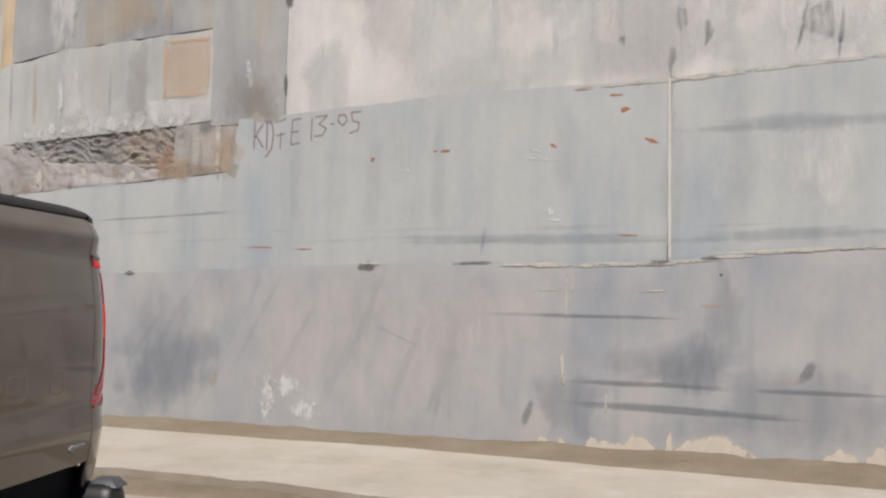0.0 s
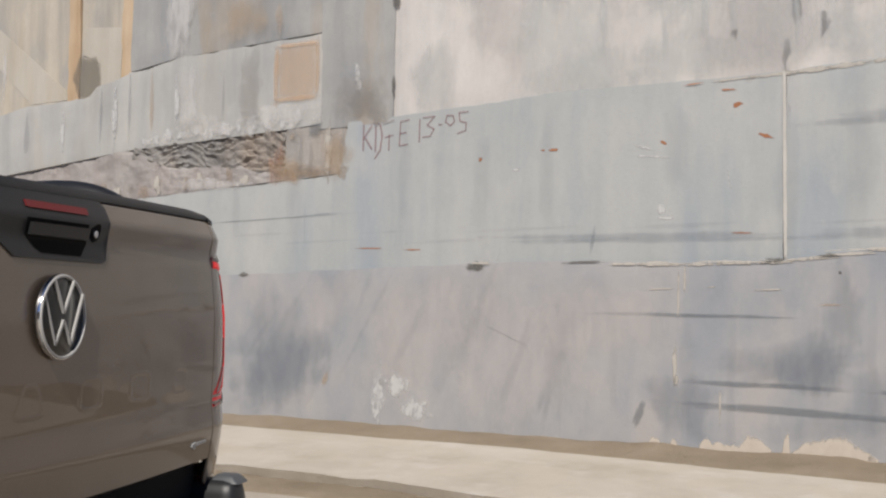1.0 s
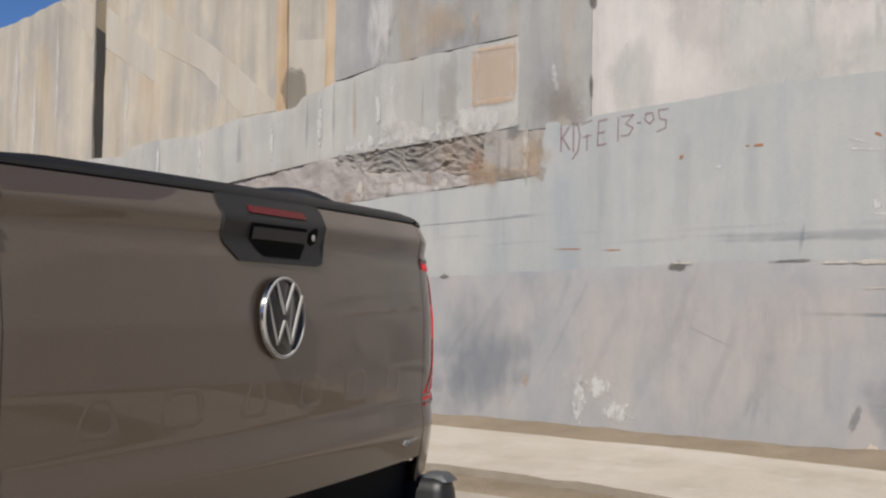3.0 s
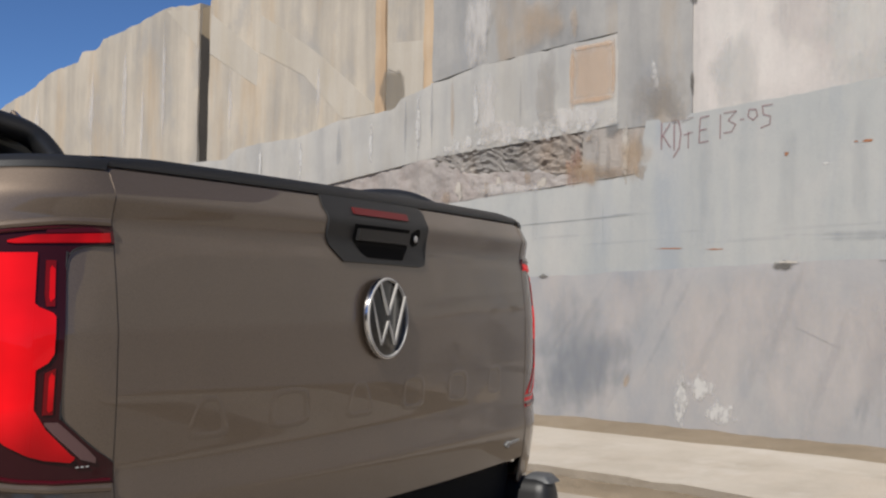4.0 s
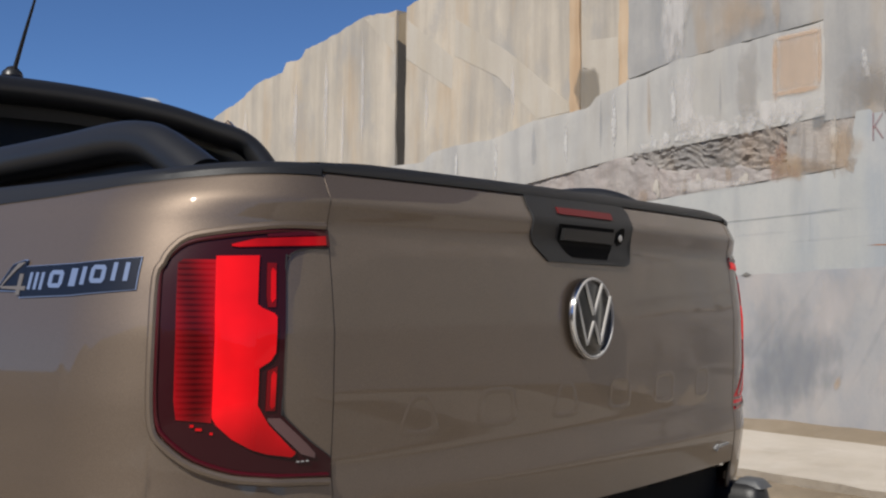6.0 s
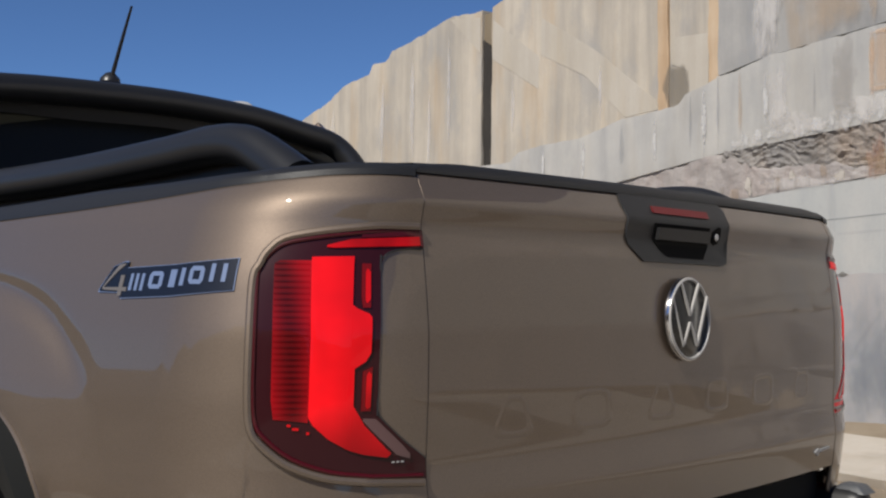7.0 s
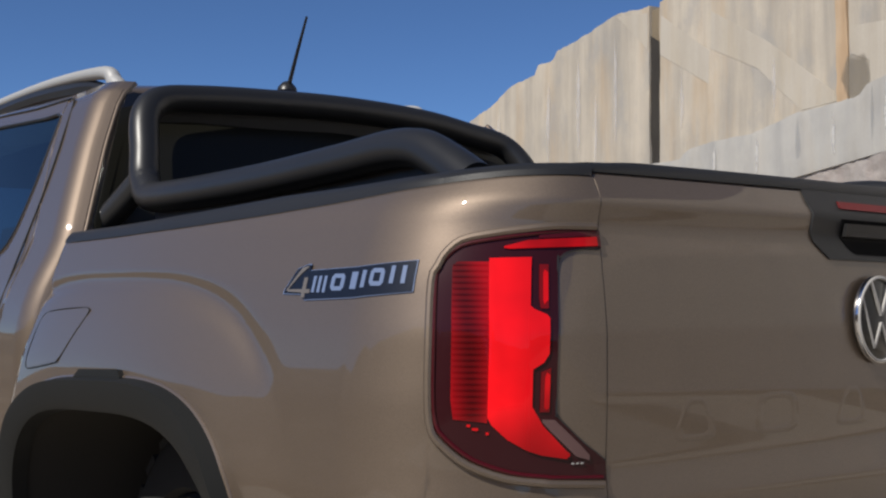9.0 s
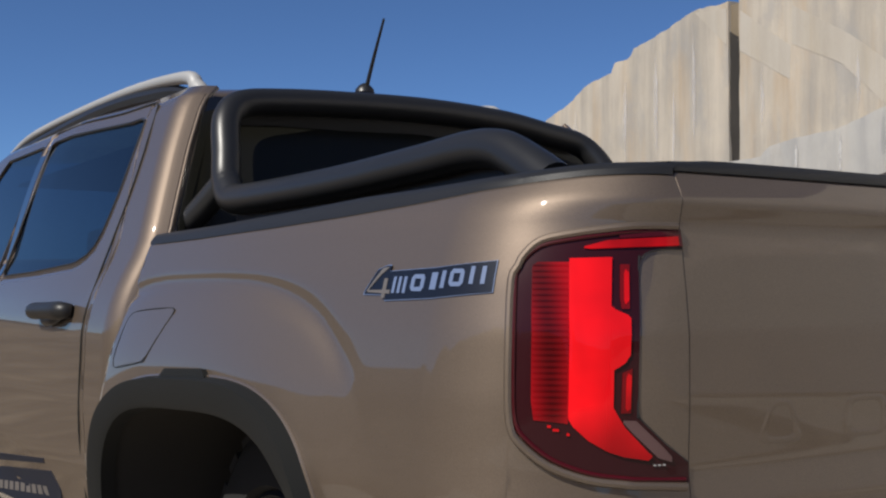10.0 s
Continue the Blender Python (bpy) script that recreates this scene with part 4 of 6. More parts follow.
# light falling across the upper face, built in as paler plates
facet("lit_band", [(-7.60, 4.13), (-7.06, 3.66), (-7.05, 4.05)], BAND_LIT_M, -0.0720, "band of light on the wall, put in as paler stone")
facet("lit_band", [(-6.84, 3.98), (-6.85, 3.56), (-6.10, 3.13), (-6.08, 3.46)], BAND_LIT_M, -0.0815, "band of light on the wall, put in as paler stone")
facet("lit_band", [(-6.05, 3.85), (-6.05, 3.47), (-5.40, 3.16), (-4.86, 2.69), (-4.47, 2.71), (-4.48, 2.80), (-5.28, 3.40)], BAND_LIT_M, -0.0815, "band of light on the wall, put in as paler stone")
facet("lit_band", [(-4.30, 3.33), (-4.30, 3.09), (-4.10, 3.00), (-4.09, 2.80), (-3.88, 2.86), (-3.88, 3.30)], BAND_LIT_M, -0.0815, "band of light on the wall, put in as paler stone")

for s, z, w, h in ((-8.35, 3.2, 0.09, 1.1), (-7.62, 3.35, 0.07, 1.0), (-9.0, 3.1, 0.10, 0.9), (-8.0, 2.9, 0.06, 0.8), (-10.2, 3.0, 0.12, 0.7), (-5.2, 2.95, 0.05, 0.5), (-6.5, 3.0, 0.06, 0.6)):
    patch("weathered_streak", s, z, w, h, MARK_PALE, -0.066 if s < -7 else -0.078, 0.4, 20, 0.0, "white streak running down the cream stone")
# dark arch between the light bands, painted on as a soft dark patch
patch("arch_shade", -4.24, 2.89, 0.27, 0.36, MARK_ARCH_SHADE, -0.074, 0.12, 26, 0.0, "dark arch of the light pattern, painted on the cream stone", 2.6)


def writing():
    """The hand-painted code on the wall, stroke by stroke."""
    glyphs = {
        "K": [[(0.1, 0), (0.1, 1)], [(0.1, 0.45), (0.6, 0.95)], [(0.2, 0.5), (0.62, 0.05)]],
        "D": [[(0.15, 0.1), (0.15, 0.95)], [(0.0, 1.0), (0.45, 1.0), (0.62, 0.6), (0.5, 0.15), (0.1, -0.12)]],
        "T": [[(0.0, 0.92), (0.62, 1.02)], [(0.35, 0.0), (0.36, 0.55)], [(0.1, 0.45), (0.6, 0.52)]],
        "E": [[(0.1, 0.05), (0.16, 1.0), (0.65, 1.05)], [(0.1, 0.52), (0.5, 0.56)], [(0.1, 0.05), (0.6, 0.1)]],
        "1": [[(0.3, 0.0), (0.32, 1.0)]],
        "3": [[(0.05, 0.95), (0.6, 1.0), (0.25, 0.6), (0.58, 0.4), (0.4, 0.08), (0.05, 0.05)]],
        "-": [[(0.15, 0.6), (0.45, 0.62)]],
        "0": [[(0.1, 0.9), (0.05, 0.5), (0.3, 0.25), (0.5, 0.5), (0.42, 0.9), (0.1, 0.92)]],
        "5": [[(0.7, 1.0), (0.15, 0.98), (0.2, 0.6), (0.58, 0.5), (0.55, 0.15), (0.05, 0.02)]],
    }
    verts, faces = [], []
    spans = ((-1.492, 0.14, 2.147, 0.200), (-1.392, 0.115, 2.112, 0.236), (-1.312, 0.140, 2.142, 0.220), (-1.192, 0.145, 2.164, 0.190), (-1.045, 0.10, 2.193, 0.172), (-0.998, 0.175, 2.222, 0.158), (-0.880, 0.10, 2.255, 0.10), (-0.814, 0.155, 2.275, 0.115), (-0.722, 0.135, 2.24, 0.160))
    for ch, (x0, x1, base, high) in zip("KDTE13-05", spans):
        for stroke in glyphs[ch]:
            for (ax, az), (bx, bz) in zip(stroke, stroke[1:]):
                p, q = Vector((x0 + ax * x1, base + az * high)), Vector((x0 + bx * x1, base + bz * high))
                w = (q - p).normalized().orthogonal() * (0.0055 if ch in "KD" else 0.0042)
                f = len(verts)
                for o in (0.0165, 0.013):
                    verts += [(v.x, -o, v.y) for v in (p - w, p + w, q + w, q - w)]
                faces += [(f, f + 1, f + 2, f + 3), (f, f + 1, f + 5, f + 4), (f + 1, f + 2, f + 6, f + 5), (f + 2, f + 3, f + 7, f + 6), (f + 3, f, f + 4, f + 7)]
    ob = raw("painted_code", verts, faces, MARK_RED, WALL, False)
    ob.data.attributes.new("fade", "FLOAT", "POINT").data.foreach_set("value", [0.5] * len(ob.data.vertices))
    return tagged(ob, "hand-painted dark red code KDTE13-05")


writing()


# ---- the rest of the quarry, behind and beside the camera ----
def far_face(name, path, height, label):
    verts = []
    n = 60
    pts = np.array(path, float)
    seg = np.r_[0, np.cumsum(np.linalg.norm(np.diff(pts, axis=0), axis=1))]
    for i in range(n):
        d = seg[-1] * i / (n - 1)
        x, y = np.interp(d, seg, pts[:, 0]), np.interp(d, seg, pts[:, 1])
        h = height * (0.75 + 0.35 * noise.noise((d * 0.06, height, 0)) + 0.1 * noise.noise((d * 0.3, height, 2)))
        for k, (f, o) in enumerate(((-0.02, 0), (0.33, 0.6), (0.34, 3.0), (0.66, 3.5), (0.67, 6.0), (1.0, 6.6), (1.0, 16))):
            away = Vector((x, y, 0)).normalized()
            verts.append((x + away.x * o, y + away.y * o, h * f))
    return tagged(raw(name, verts, grid_faces(n, 7), QUARRY_M, None, False), label, "quarry face", kind="structure")


far_face("quarry_terrace", [(5, -60), (-25, -62), (-48, -40), (-55, -8), (-50, 25), (-36, 50), (-10, 70)], 4.4, "distant brown terraced quarry face")


def earth_bank():
    """Worked earth that rises beside the truck, low far ahead and high abreast of it, ridged by vehicles that went round it."""
    verts, nr, na = [], 70, 110
    for j in range(na):
        a = radians(4 + 160 * j / (na - 1))
        high = 19.0 * math.tan(radians(float(np.interp(math.degrees(a), [4, 12, 29, 60, 94, 130, 164], [0.0, 1.2, 4.0, 9.0, 16.0, 12.0, 0.5])))) + 0.9
        for i in range(nr):
            r = 8.5 + 40 * (i / (nr - 1)) ** 1.5
            x, y = -1.0 - r * math.sin(a), 0.4 + r * math.cos(a)
            rise = smooth_step(9.5, 20.0 + 1.5 * noise.noise((a * 4, 0, 2)), r)
            track = 0.06 * math.sin(r * 4.2 + 3.0 * noise.noise((a * 2.5, r * 0.12, 6))) * smooth_step(8.5, 11, r) + 0.16 * noise.noise((x * 0.6, y * 0.6, 2)) * rise
            verts.append((x, y, -0.06 + 0.05 * min(1.0, i / 3) + high * rise * (1 + 0.12 * noise.noise((a * 6, 3, 1))) + track))
    tagged(raw("earth_bank", verts, grid_faces(na, nr), EARTH_M, None, True), "brown ridged earth bank beside the quarry floor", "earth bank", kind="structure")


earth_bank()


# ---- the pickup truck ----
TRUCK = thing("pickup_truck", "beige metallic double-cab pickup with black sports bar", "pickup truck")
SEAM, CORNER, SQUARE = 0.67, 0.26, 2.0
AXLE_Y = 1.055


FLANK_Z = [0.40, 0.55, 0.75, 0.90, 1.0, 1.08, 1.14, 1.18, 1.215, 1.245]
FLANK_W = [0.90, 0.945, 0.965, 0.957, 0.943, 0.925, 0.905, 0.890, 0.862, 0.83]


def flank_w(z, y):
    """Half width of the load bed's side at a height and a distance from the tailgate."""
    w = sum(float(np.interp(z + dz, FLANK_Z, FLANK_W)) for dz in (-0.016, -0.008, 0.0, 0.008, 0.016)) / 5
    w += 0.02 * smooth_step(0.2, 1.2, y) + 0.03 * (1 - smooth_step(0.6, 1.0, z)) * smooth_step(0.9, 1.7, y)
    r = (abs(y - 1.16) / 0.80) ** (3.0 if y < 1.16 else 4.0) + (max(z - 0.42, 0) / 0.675) ** 4
    return w + 0.038 * (1 - smooth_step(0.12, 1.0, r)) - 0.009 * math.exp(-((r - 0.88) / 0.10) ** 2) * smooth_step(0.86, 1.03, z)


def rear_y(z):
    """The rear's section: a shoulder that stands proud, a hollow under it, a nearly upright face and a swelling foot."""
    return float(np.interp(z, [0.62, 0.655, 0.735, 0.750, 0.795, 0.812, 0.90, 1.0, 1.06, 1.12, 1.145, 1.157, 1.185, 1.193, 1.200, 1.215, 1.245], [-0.004, -0.011, -0.0215, -0.0210, -0.0155, -0.0150, -0.0185, -0.0185, -0.0125, -0.005, 0.0, 0.001, -0.005, -0.0068, -0.004, 0.003, 0.018]))


def skin_point(u, z):
    th = min(max(u, 0), 1) * math.pi / 2
    y = CORNER * (1 - math.cos(th) ** (2 / SQUARE)) + max(u - 1, 0)
    x = -SEAM - (flank_w(z, y) - SEAM) * math.sin(th) ** (2 / SQUARE)
    y += 0.075 * (-SEAM - x) * (1 - smooth_step(0.30, 0.75, u))
    return Vector((x, y + rear_y(z) * math.cos(th), z))


def skin(u, z, off=0.0):
    """The left rear quarter: u 0 at the tailgate seam, 1 where the corner ends, then metres along the side."""
    p = skin_point(u, z)
    if not off:
        return p
    a = skin_point(u + 0.004, z) - skin_point(max(u - 0.004, 0), z)
    b = skin_point(u, z + 0.006) - skin_point(u, z - 0.006)
    return p + a.cross(b).normalized() * -off


def mirrored(f):
    def g(u, z, off=0.0):
        p = f(u, z, off)
        return Vector((-p[0], p[1], p[2]))
    return g


def gate(x, z, off=0.0):
    """The tailgate's face."""
    return Vector((x, rear_y(z) + 0.001 - 0.031 * (1 - (x / 0.67) ** 2) - off, z))


ARCH_LEAN, ARCH_FRONT, ARCH_REAR = 0.055, 4.2, 3.1


def arch_z(y, base=0.40):
    """Height of the opening's edge in the painted side; the opening leans, lower in front of the wheel."""
    front = y > AXLE_Y
    d, power = abs(y - AXLE_Y) / (0.550 if front else 0.538), ARCH_FRONT if front else ARCH_REAR
    return base + 0.455 * (1 - d ** power) ** (1 / power) - ARCH_LEAN * (y - AXLE_Y) if d < 1 else -1.0



LEVELS = [1.0, 1.01, 1.02, 1.03, 1.04, 1.05, 1.06, 1.07, 1.08, 1.09, 1.10, 1.11, 1.12, 1.13, 1.14, 1.155, 1.165, 1.175, 1.183, 1.19, 1.197, 1.206, 1.215, 1.224, 1.232]
U_FRONT = 1.0 + 1.635 - CORNER


def cap_low(y):
    """Height of the lower edge of the bed rail's black cap."""
    return float(np.interp(y, [0.0, 0.06, 0.18, 0.4, 0.64, 0.9, 1.3, 1.7], [1.234, 1.231, 1.219, 1.206, 1.196, 1.188, 1.180, 1.176]))


def behind_lamp(u, z):
    """Whether a place on the side lies in the pocket behind the lamp, well inside its outline."""
    top = np.interp(u, [0.22, 0.43, 0.55, 0.60], [1.135, 1.125, 1.112, 1.085])
    bot = np.interp(u, [0.22, 0.45, 0.54, 0.57, 0.60], [0.808, 0.832, 0.862, 0.885, 0.96])
    return 0.225 < u < 0.60 and bot < z < top


def quarter_panel(f, label):
    us = [0.0, 0.001, 0.004] + list(np.linspace(0.01, 1.0, 60)) + list(np.linspace(1.0, U_FRONT, 110)[1:])
    us += [1 - CORNER + AXLE_Y + (0.549 if a < math.pi / 2 else 0.537) * math.cos(a) for a in np.linspace(0.0, math.pi, 80)]
    us = sorted(set(round(u, 5) for u in us if u <= U_FRONT))
    verts, rows = [], 52
    for u in us:
        y = skin_point(u, 0.8).y
        low = max(0.47 if u > 0.6 else 0.60, arch_z(y) if u > 1 else 0)
        for k in range(rows):
            z = low + (1.0 - low) * k / rows
            verts.append(f(u, z, -0.03 if behind_lamp(u, z) else 0.0))
        drop = cap_low(y) - 1.232
        for z in LEVELS:
            verts.append(f(u, z + drop * smooth_step(1.0, 1.232, z), -0.03 if behind_lamp(u, z) else 0.0))
    ob = raw("bed_side", verts, grid_faces(len(us), rows + len(LEVELS)), PAINT, TRUCK, True, label)
    s = ob.modifiers.new("thickness", "SOLIDIFY")
    s.thickness, s.offset = 0.01, -1
    return ob


SKINS = (skin, mirrored(skin))
for f in SKINS:
    quarter_panel(f, "beige metallic load-bed side with a bulged wheel arch")


def bed_inside():
    """Dark liner of the load bed."""
    verts = []
    for x, z in ((-0.80, 1.20), (-0.78, 0.80), (-0.74, 0.74), (0.74, 0.74), (0.78, 0.80), (0.80, 1.20)):
        for y in (0.06, 0.6, 1.1, 1.62):
            verts.append((x * (0.97 if y < 0.1 else 1), y, z))
    ob = raw("bed_liner", verts, grid_faces(6, 4), DARK, TRUCK, False, "black load-bed liner")
    ob.modifiers.new("thickness", "SOLIDIFY").thickness = 0.01
    box("bed_front_wall", (-0.80, 1.615, 0.74), (0.80, 1.64, 1.20), DARK, TRUCK, 0.006)
    box("tailgate_inner_panel", (-0.655, 0.025, 0.70), (0.655, 0.055, 1.215), DARK, TRUCK, 0.006)
    for sx in (-1, 1):
        box("corner_post", (min(sx * 0.60, sx * 0.69), 0.04, 0.62), (max(sx * 0.60, sx * 0.69), 0.09, 1.19), DARK, TRUCK, 0.006)


bed_inside()


def cap_rail(f, label):
    """Black plastic strip along the top of one bed side."""
    us = list(np.linspace(0.012, 1.0, 26)) + list(np.linspace(1.0, U_FRONT, 30)[1:])
    verts = []
    for u in us:
        low = cap_low(skin_point(u, 1.2).y)
        p = f(u, low, 0.004)
        tall = float(np.interp(skin_point(u, 1.2).y, [0.0, 0.2, 0.6, 1.2], [0.018, 0.021, 0.033, 0.028]))
        inward = Vector((-p.x, 0.30 - p.y if p.y < 0.3 else 0, 0)).normalized()
        for along, z in ((0.0, low - 0.003), (0.002, low + 0.006), (0.010, low + tall * 0.62), (0.020, low + tall * 0.9), (0.05, low + tall), (0.10, low + tall * 0.9), (0.105, 1.15)):
            e = p + inward * along
            verts.append((e.x, e.y, z))
    return raw("bed_rail_cap", verts, grid_faces(len(us), 7), BLACK, TRUCK, True, label)


for f in SKINS:
    cap_rail(f, "black plastic cap along the bed side")


# tailgate
def tailgate():
    body = TRUCK
    xs = [-0.6675, -0.6670, -0.6655, *np.linspace(-0.66, 0.66, 60), 0.6655, 0.6670, 0.6675]
    zs = [0.655, 0.665, *np.linspace(0.68, 1.0, 33), *LEVELS[1:], 1.2385]
    verts = []
    for x in xs:
        for z in zs:
            p = gate(x, z)
            if z == 0.655:
                p.y += 0.012
            verts.append(p)
    g = raw("tailgate", verts, grid_faces(len(xs), len(zs)), PAINT, body, True, "closed beige tailgate with embossed plates")
    s = g.modifiers.new("thickness", "SOLIDIFY")
    s.thickness, s.offset = 0.014, -1
    # cap along the top edge
    verts = []
    for x in np.linspace(-0.668, 0.668, 40):
        p = gate(x, 1.238, 0.003)
        for along, z in ((0.0, 1.2375), (0.0, 1.243), (0.004, 1.252), (0.010, 1.2575), (0.04, 1.2595), (0.066, 1.256), (0.070, 1.20)):
            verts.append((x, p.y + along, z - 0.005 * smooth_step(0.57, 0.668, abs(x)) * smooth_step(1.243, 1.256, z)))
    raw("tailgate_cap", verts, grid_faces(40, 7), BLACK, g, True, "black plastic cap along the tailgate top")
    # handle plate, the pull and the lock; both recesses are flat sheets coloured for shade
    plate = lay("handle_plate", gate, [([(-0.195, 1.237), (0.147, 1.237), (0.159, 1.225)], [(-0.195, 1.214), (-0.188, 1.16), (-0.182, 1.147), (-0.142, 1.117), (0.131, 1.114), (0.148, 1.120), (0.159, 1.160)])], BLACK, g, 0.0035, 0.012, 26, 14, "black plastic handle surround")
    lay("handle_pocket_shade", gate, [([(-0.108, 1.188), (0.082, 1.187)], [(-0.108, 1.158), (-0.082, 1.136), (-0.062, 1.127), (0.058, 1.125), (0.082, 1.150)])], POCKET_SHADE, plate, 0.0050, 0.003, 16, 6, "near-black sheet for the shaded recess under the pull")
    lay("handle_pull", gate, [([(-0.103, 1.180), (0.075, 1.179)], [(-0.103, 1.158), (0.075, 1.156)])], BLACK, plate, 0.014, 0.007, 12, 6, "black grained pull handle")
    lay("lock_hole_shade", gate, [([(0.094, 1.180), (0.112, 1.190), (0.122, 1.190), (0.126, 1.182)], [(0.094, 1.162), (0.104, 1.154), (0.120, 1.158), (0.126, 1.170)])], POCKET_SHADE, plate, 0.0048, 0.003, 8, 5, "near-black sheet for the shaded recess of the lock")
    disc("lock_bezel", gate(0.107, 1.170, 0.004), (0, -1, 0), ((0, 0.0085), (0.004, 0.0085), (0.005, 0.0075), (0.004, 0.006)), GLOSS_BLACK, plate, 24)
    disc("lock_cylinder", gate(0.107, 1.170, 0.005), (0, -1, 0), ((0, 0.0062), (0.004, 0.0062), (0.005, 0.005), (0.005, 0.0)), BADGE_BAR, plate, 20, "chrome lock cylinder")
    lay("brake_light", gate, [([(-0.108, 1.2195), (0.082, 1.2185)], [(-0.108, 1.2080), (-0.104, 1.2065), (0.080, 1.2050), (0.082, 1.2070)])], BRAKE_RED, g, 0.0065, 0.004, 12, 4, "unlit red high brake light strip")
    # round badge
    c = gate(-0.022, 1.012, 0.0)
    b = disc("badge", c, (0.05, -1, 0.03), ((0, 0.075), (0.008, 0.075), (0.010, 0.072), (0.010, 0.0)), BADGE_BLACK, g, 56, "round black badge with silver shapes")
    disc("badge_ring", c, (0.05, -1, 0.03), ((0.004, 0.0785), (0.008, 0.0788), (0.0115, 0.0775), (0.0120, 0.0765), (0.006, 0.0755)), CHROME, b, 56, "thin chrome outer rim")
    disc("badge_ring", c, (0.05, -1, 0.03), ((0.006, 0.0766), (0.0140, 0.0760), (0.0145, 0.0750), (0.0142, 0.0725), (0.0120, 0.0715), (0.008, 0.0713)), BADGE_BAR, b, 56, "matt silver ring")

    def chevron(pts, half):
        v, fs = [], []
        for (ax, az), (bx, bz) in zip(pts, pts[1:]):
            p, q = Vector((ax, az)), Vector((bx, bz))
            w = (q - p).normalized().orthogonal() * half
            f0 = len(v)
            for o in (0.0145, 0.010):
                v.extend((c.x + e.x, c.y - o, c.z + e.y) for e in (p - w, p + w, q + w, q - w))
            fs += [(f0, f0 + 1, f0 + 2, f0 + 3), (f0, f0 + 1, f0 + 5, f0 + 4), (f0 + 1, f0 + 2, f0 + 6, f0 + 5), (f0 + 2, f0 + 3, f0 + 7, f0 + 6), (f0 + 3, f0, f0 + 4, f0 + 7)]
        return v, fs

    for pts in ([(-0.030, 0.066), (0.0, 0.007), (0.030, 0.066)], [(-0.060, 0.042), (-0.024, -0.050), (0.0, -0.006), (0.024, -0.050), (0.060, 0.042)]):
        v, fs = chevron(pts, 0.0022)
        raw("badge_bar", v, fs, BADGE_BAR, b, False, "silver bent bar")
    # six raised outlines where the name is pressed into the steel, one plain shape for each
    for x, w, top in ((-0.488, 0.058, 0.35), (-0.297, 0.062, 0.85), (-0.094, 0.058, 0.35), (0.096, 0.050, 0.9), (0.288, 0.052, 1.0), (0.479, 0.046, 0.8)):
        h, zc = 0.0365, 0.863
        v = []
        for i in range(41):
            for j in range(31):
                px, pz = -1.3 + 2.6 * i / 40, -1.3 + 2.6 * j / 30
                wide = 1.0 + (top - 1.0) * (pz + 1) / 2
                qx = px / max(wide, 0.2)
                d = (abs(qx) ** 4 + abs(pz) ** 4) ** 0.25
                lift = 0.0011 * math.exp(-((d - 0.78) / 0.15) ** 2) - 0.0004
                v.append(gate(x + px * w, zc + pz * h, lift))
        raw("embossed_outline", v, grid_faces(41, 31), PAINT, g, True)
    # small chrome script badge at the lower corner
    e = lay("script_badge", gate, [([(0.546, 0.709), (0.562, 0.715), (0.568, 0.714)], [(0.546, 0.705), (0.562, 0.698), (0.568, 0.700)]), ([(0.574, 0.712), (0.63, 0.713)], [(0.574, 0.705), (0.63, 0.708)])], SILVER, g, 0.004, 0.004, 10, 4, "small chrome script badge as a plain shape")


tailgate()


# tail lamps
OUT_TOP = [(0.189, 1.149), (0.302, 1.144), (0.428, 1.137), (0.547, 1.127), (0.604, 1.107), (0.622, 1.090), (0.631, 1.071)]
OUT_BOT = [(0.189, 0.790), (0.226, 0.792), (0.333, 0.799), (0.453, 0.818), (0.541, 0.845), (0.583, 0.868), (0.600, 0.911), (0.616, 0.991), (0.630, 1.064)]
IN_TOP = [(0.004, 1.150), (0.189, 1.149)]
IN_TOP_B = [(0.004, 1.121), (0.088, 1.1205), (0.151, 1.115), (0.178, 1.106), (0.189, 1.092)]
IN_BOT_T = [(0.004, 0.815), (0.088, 0.842), (0.170, 0.875), (0.184, 0.885), (0.189, 0.899)]
IN_BOT = [(0.004, 0.785), (0.189, 0.790)]


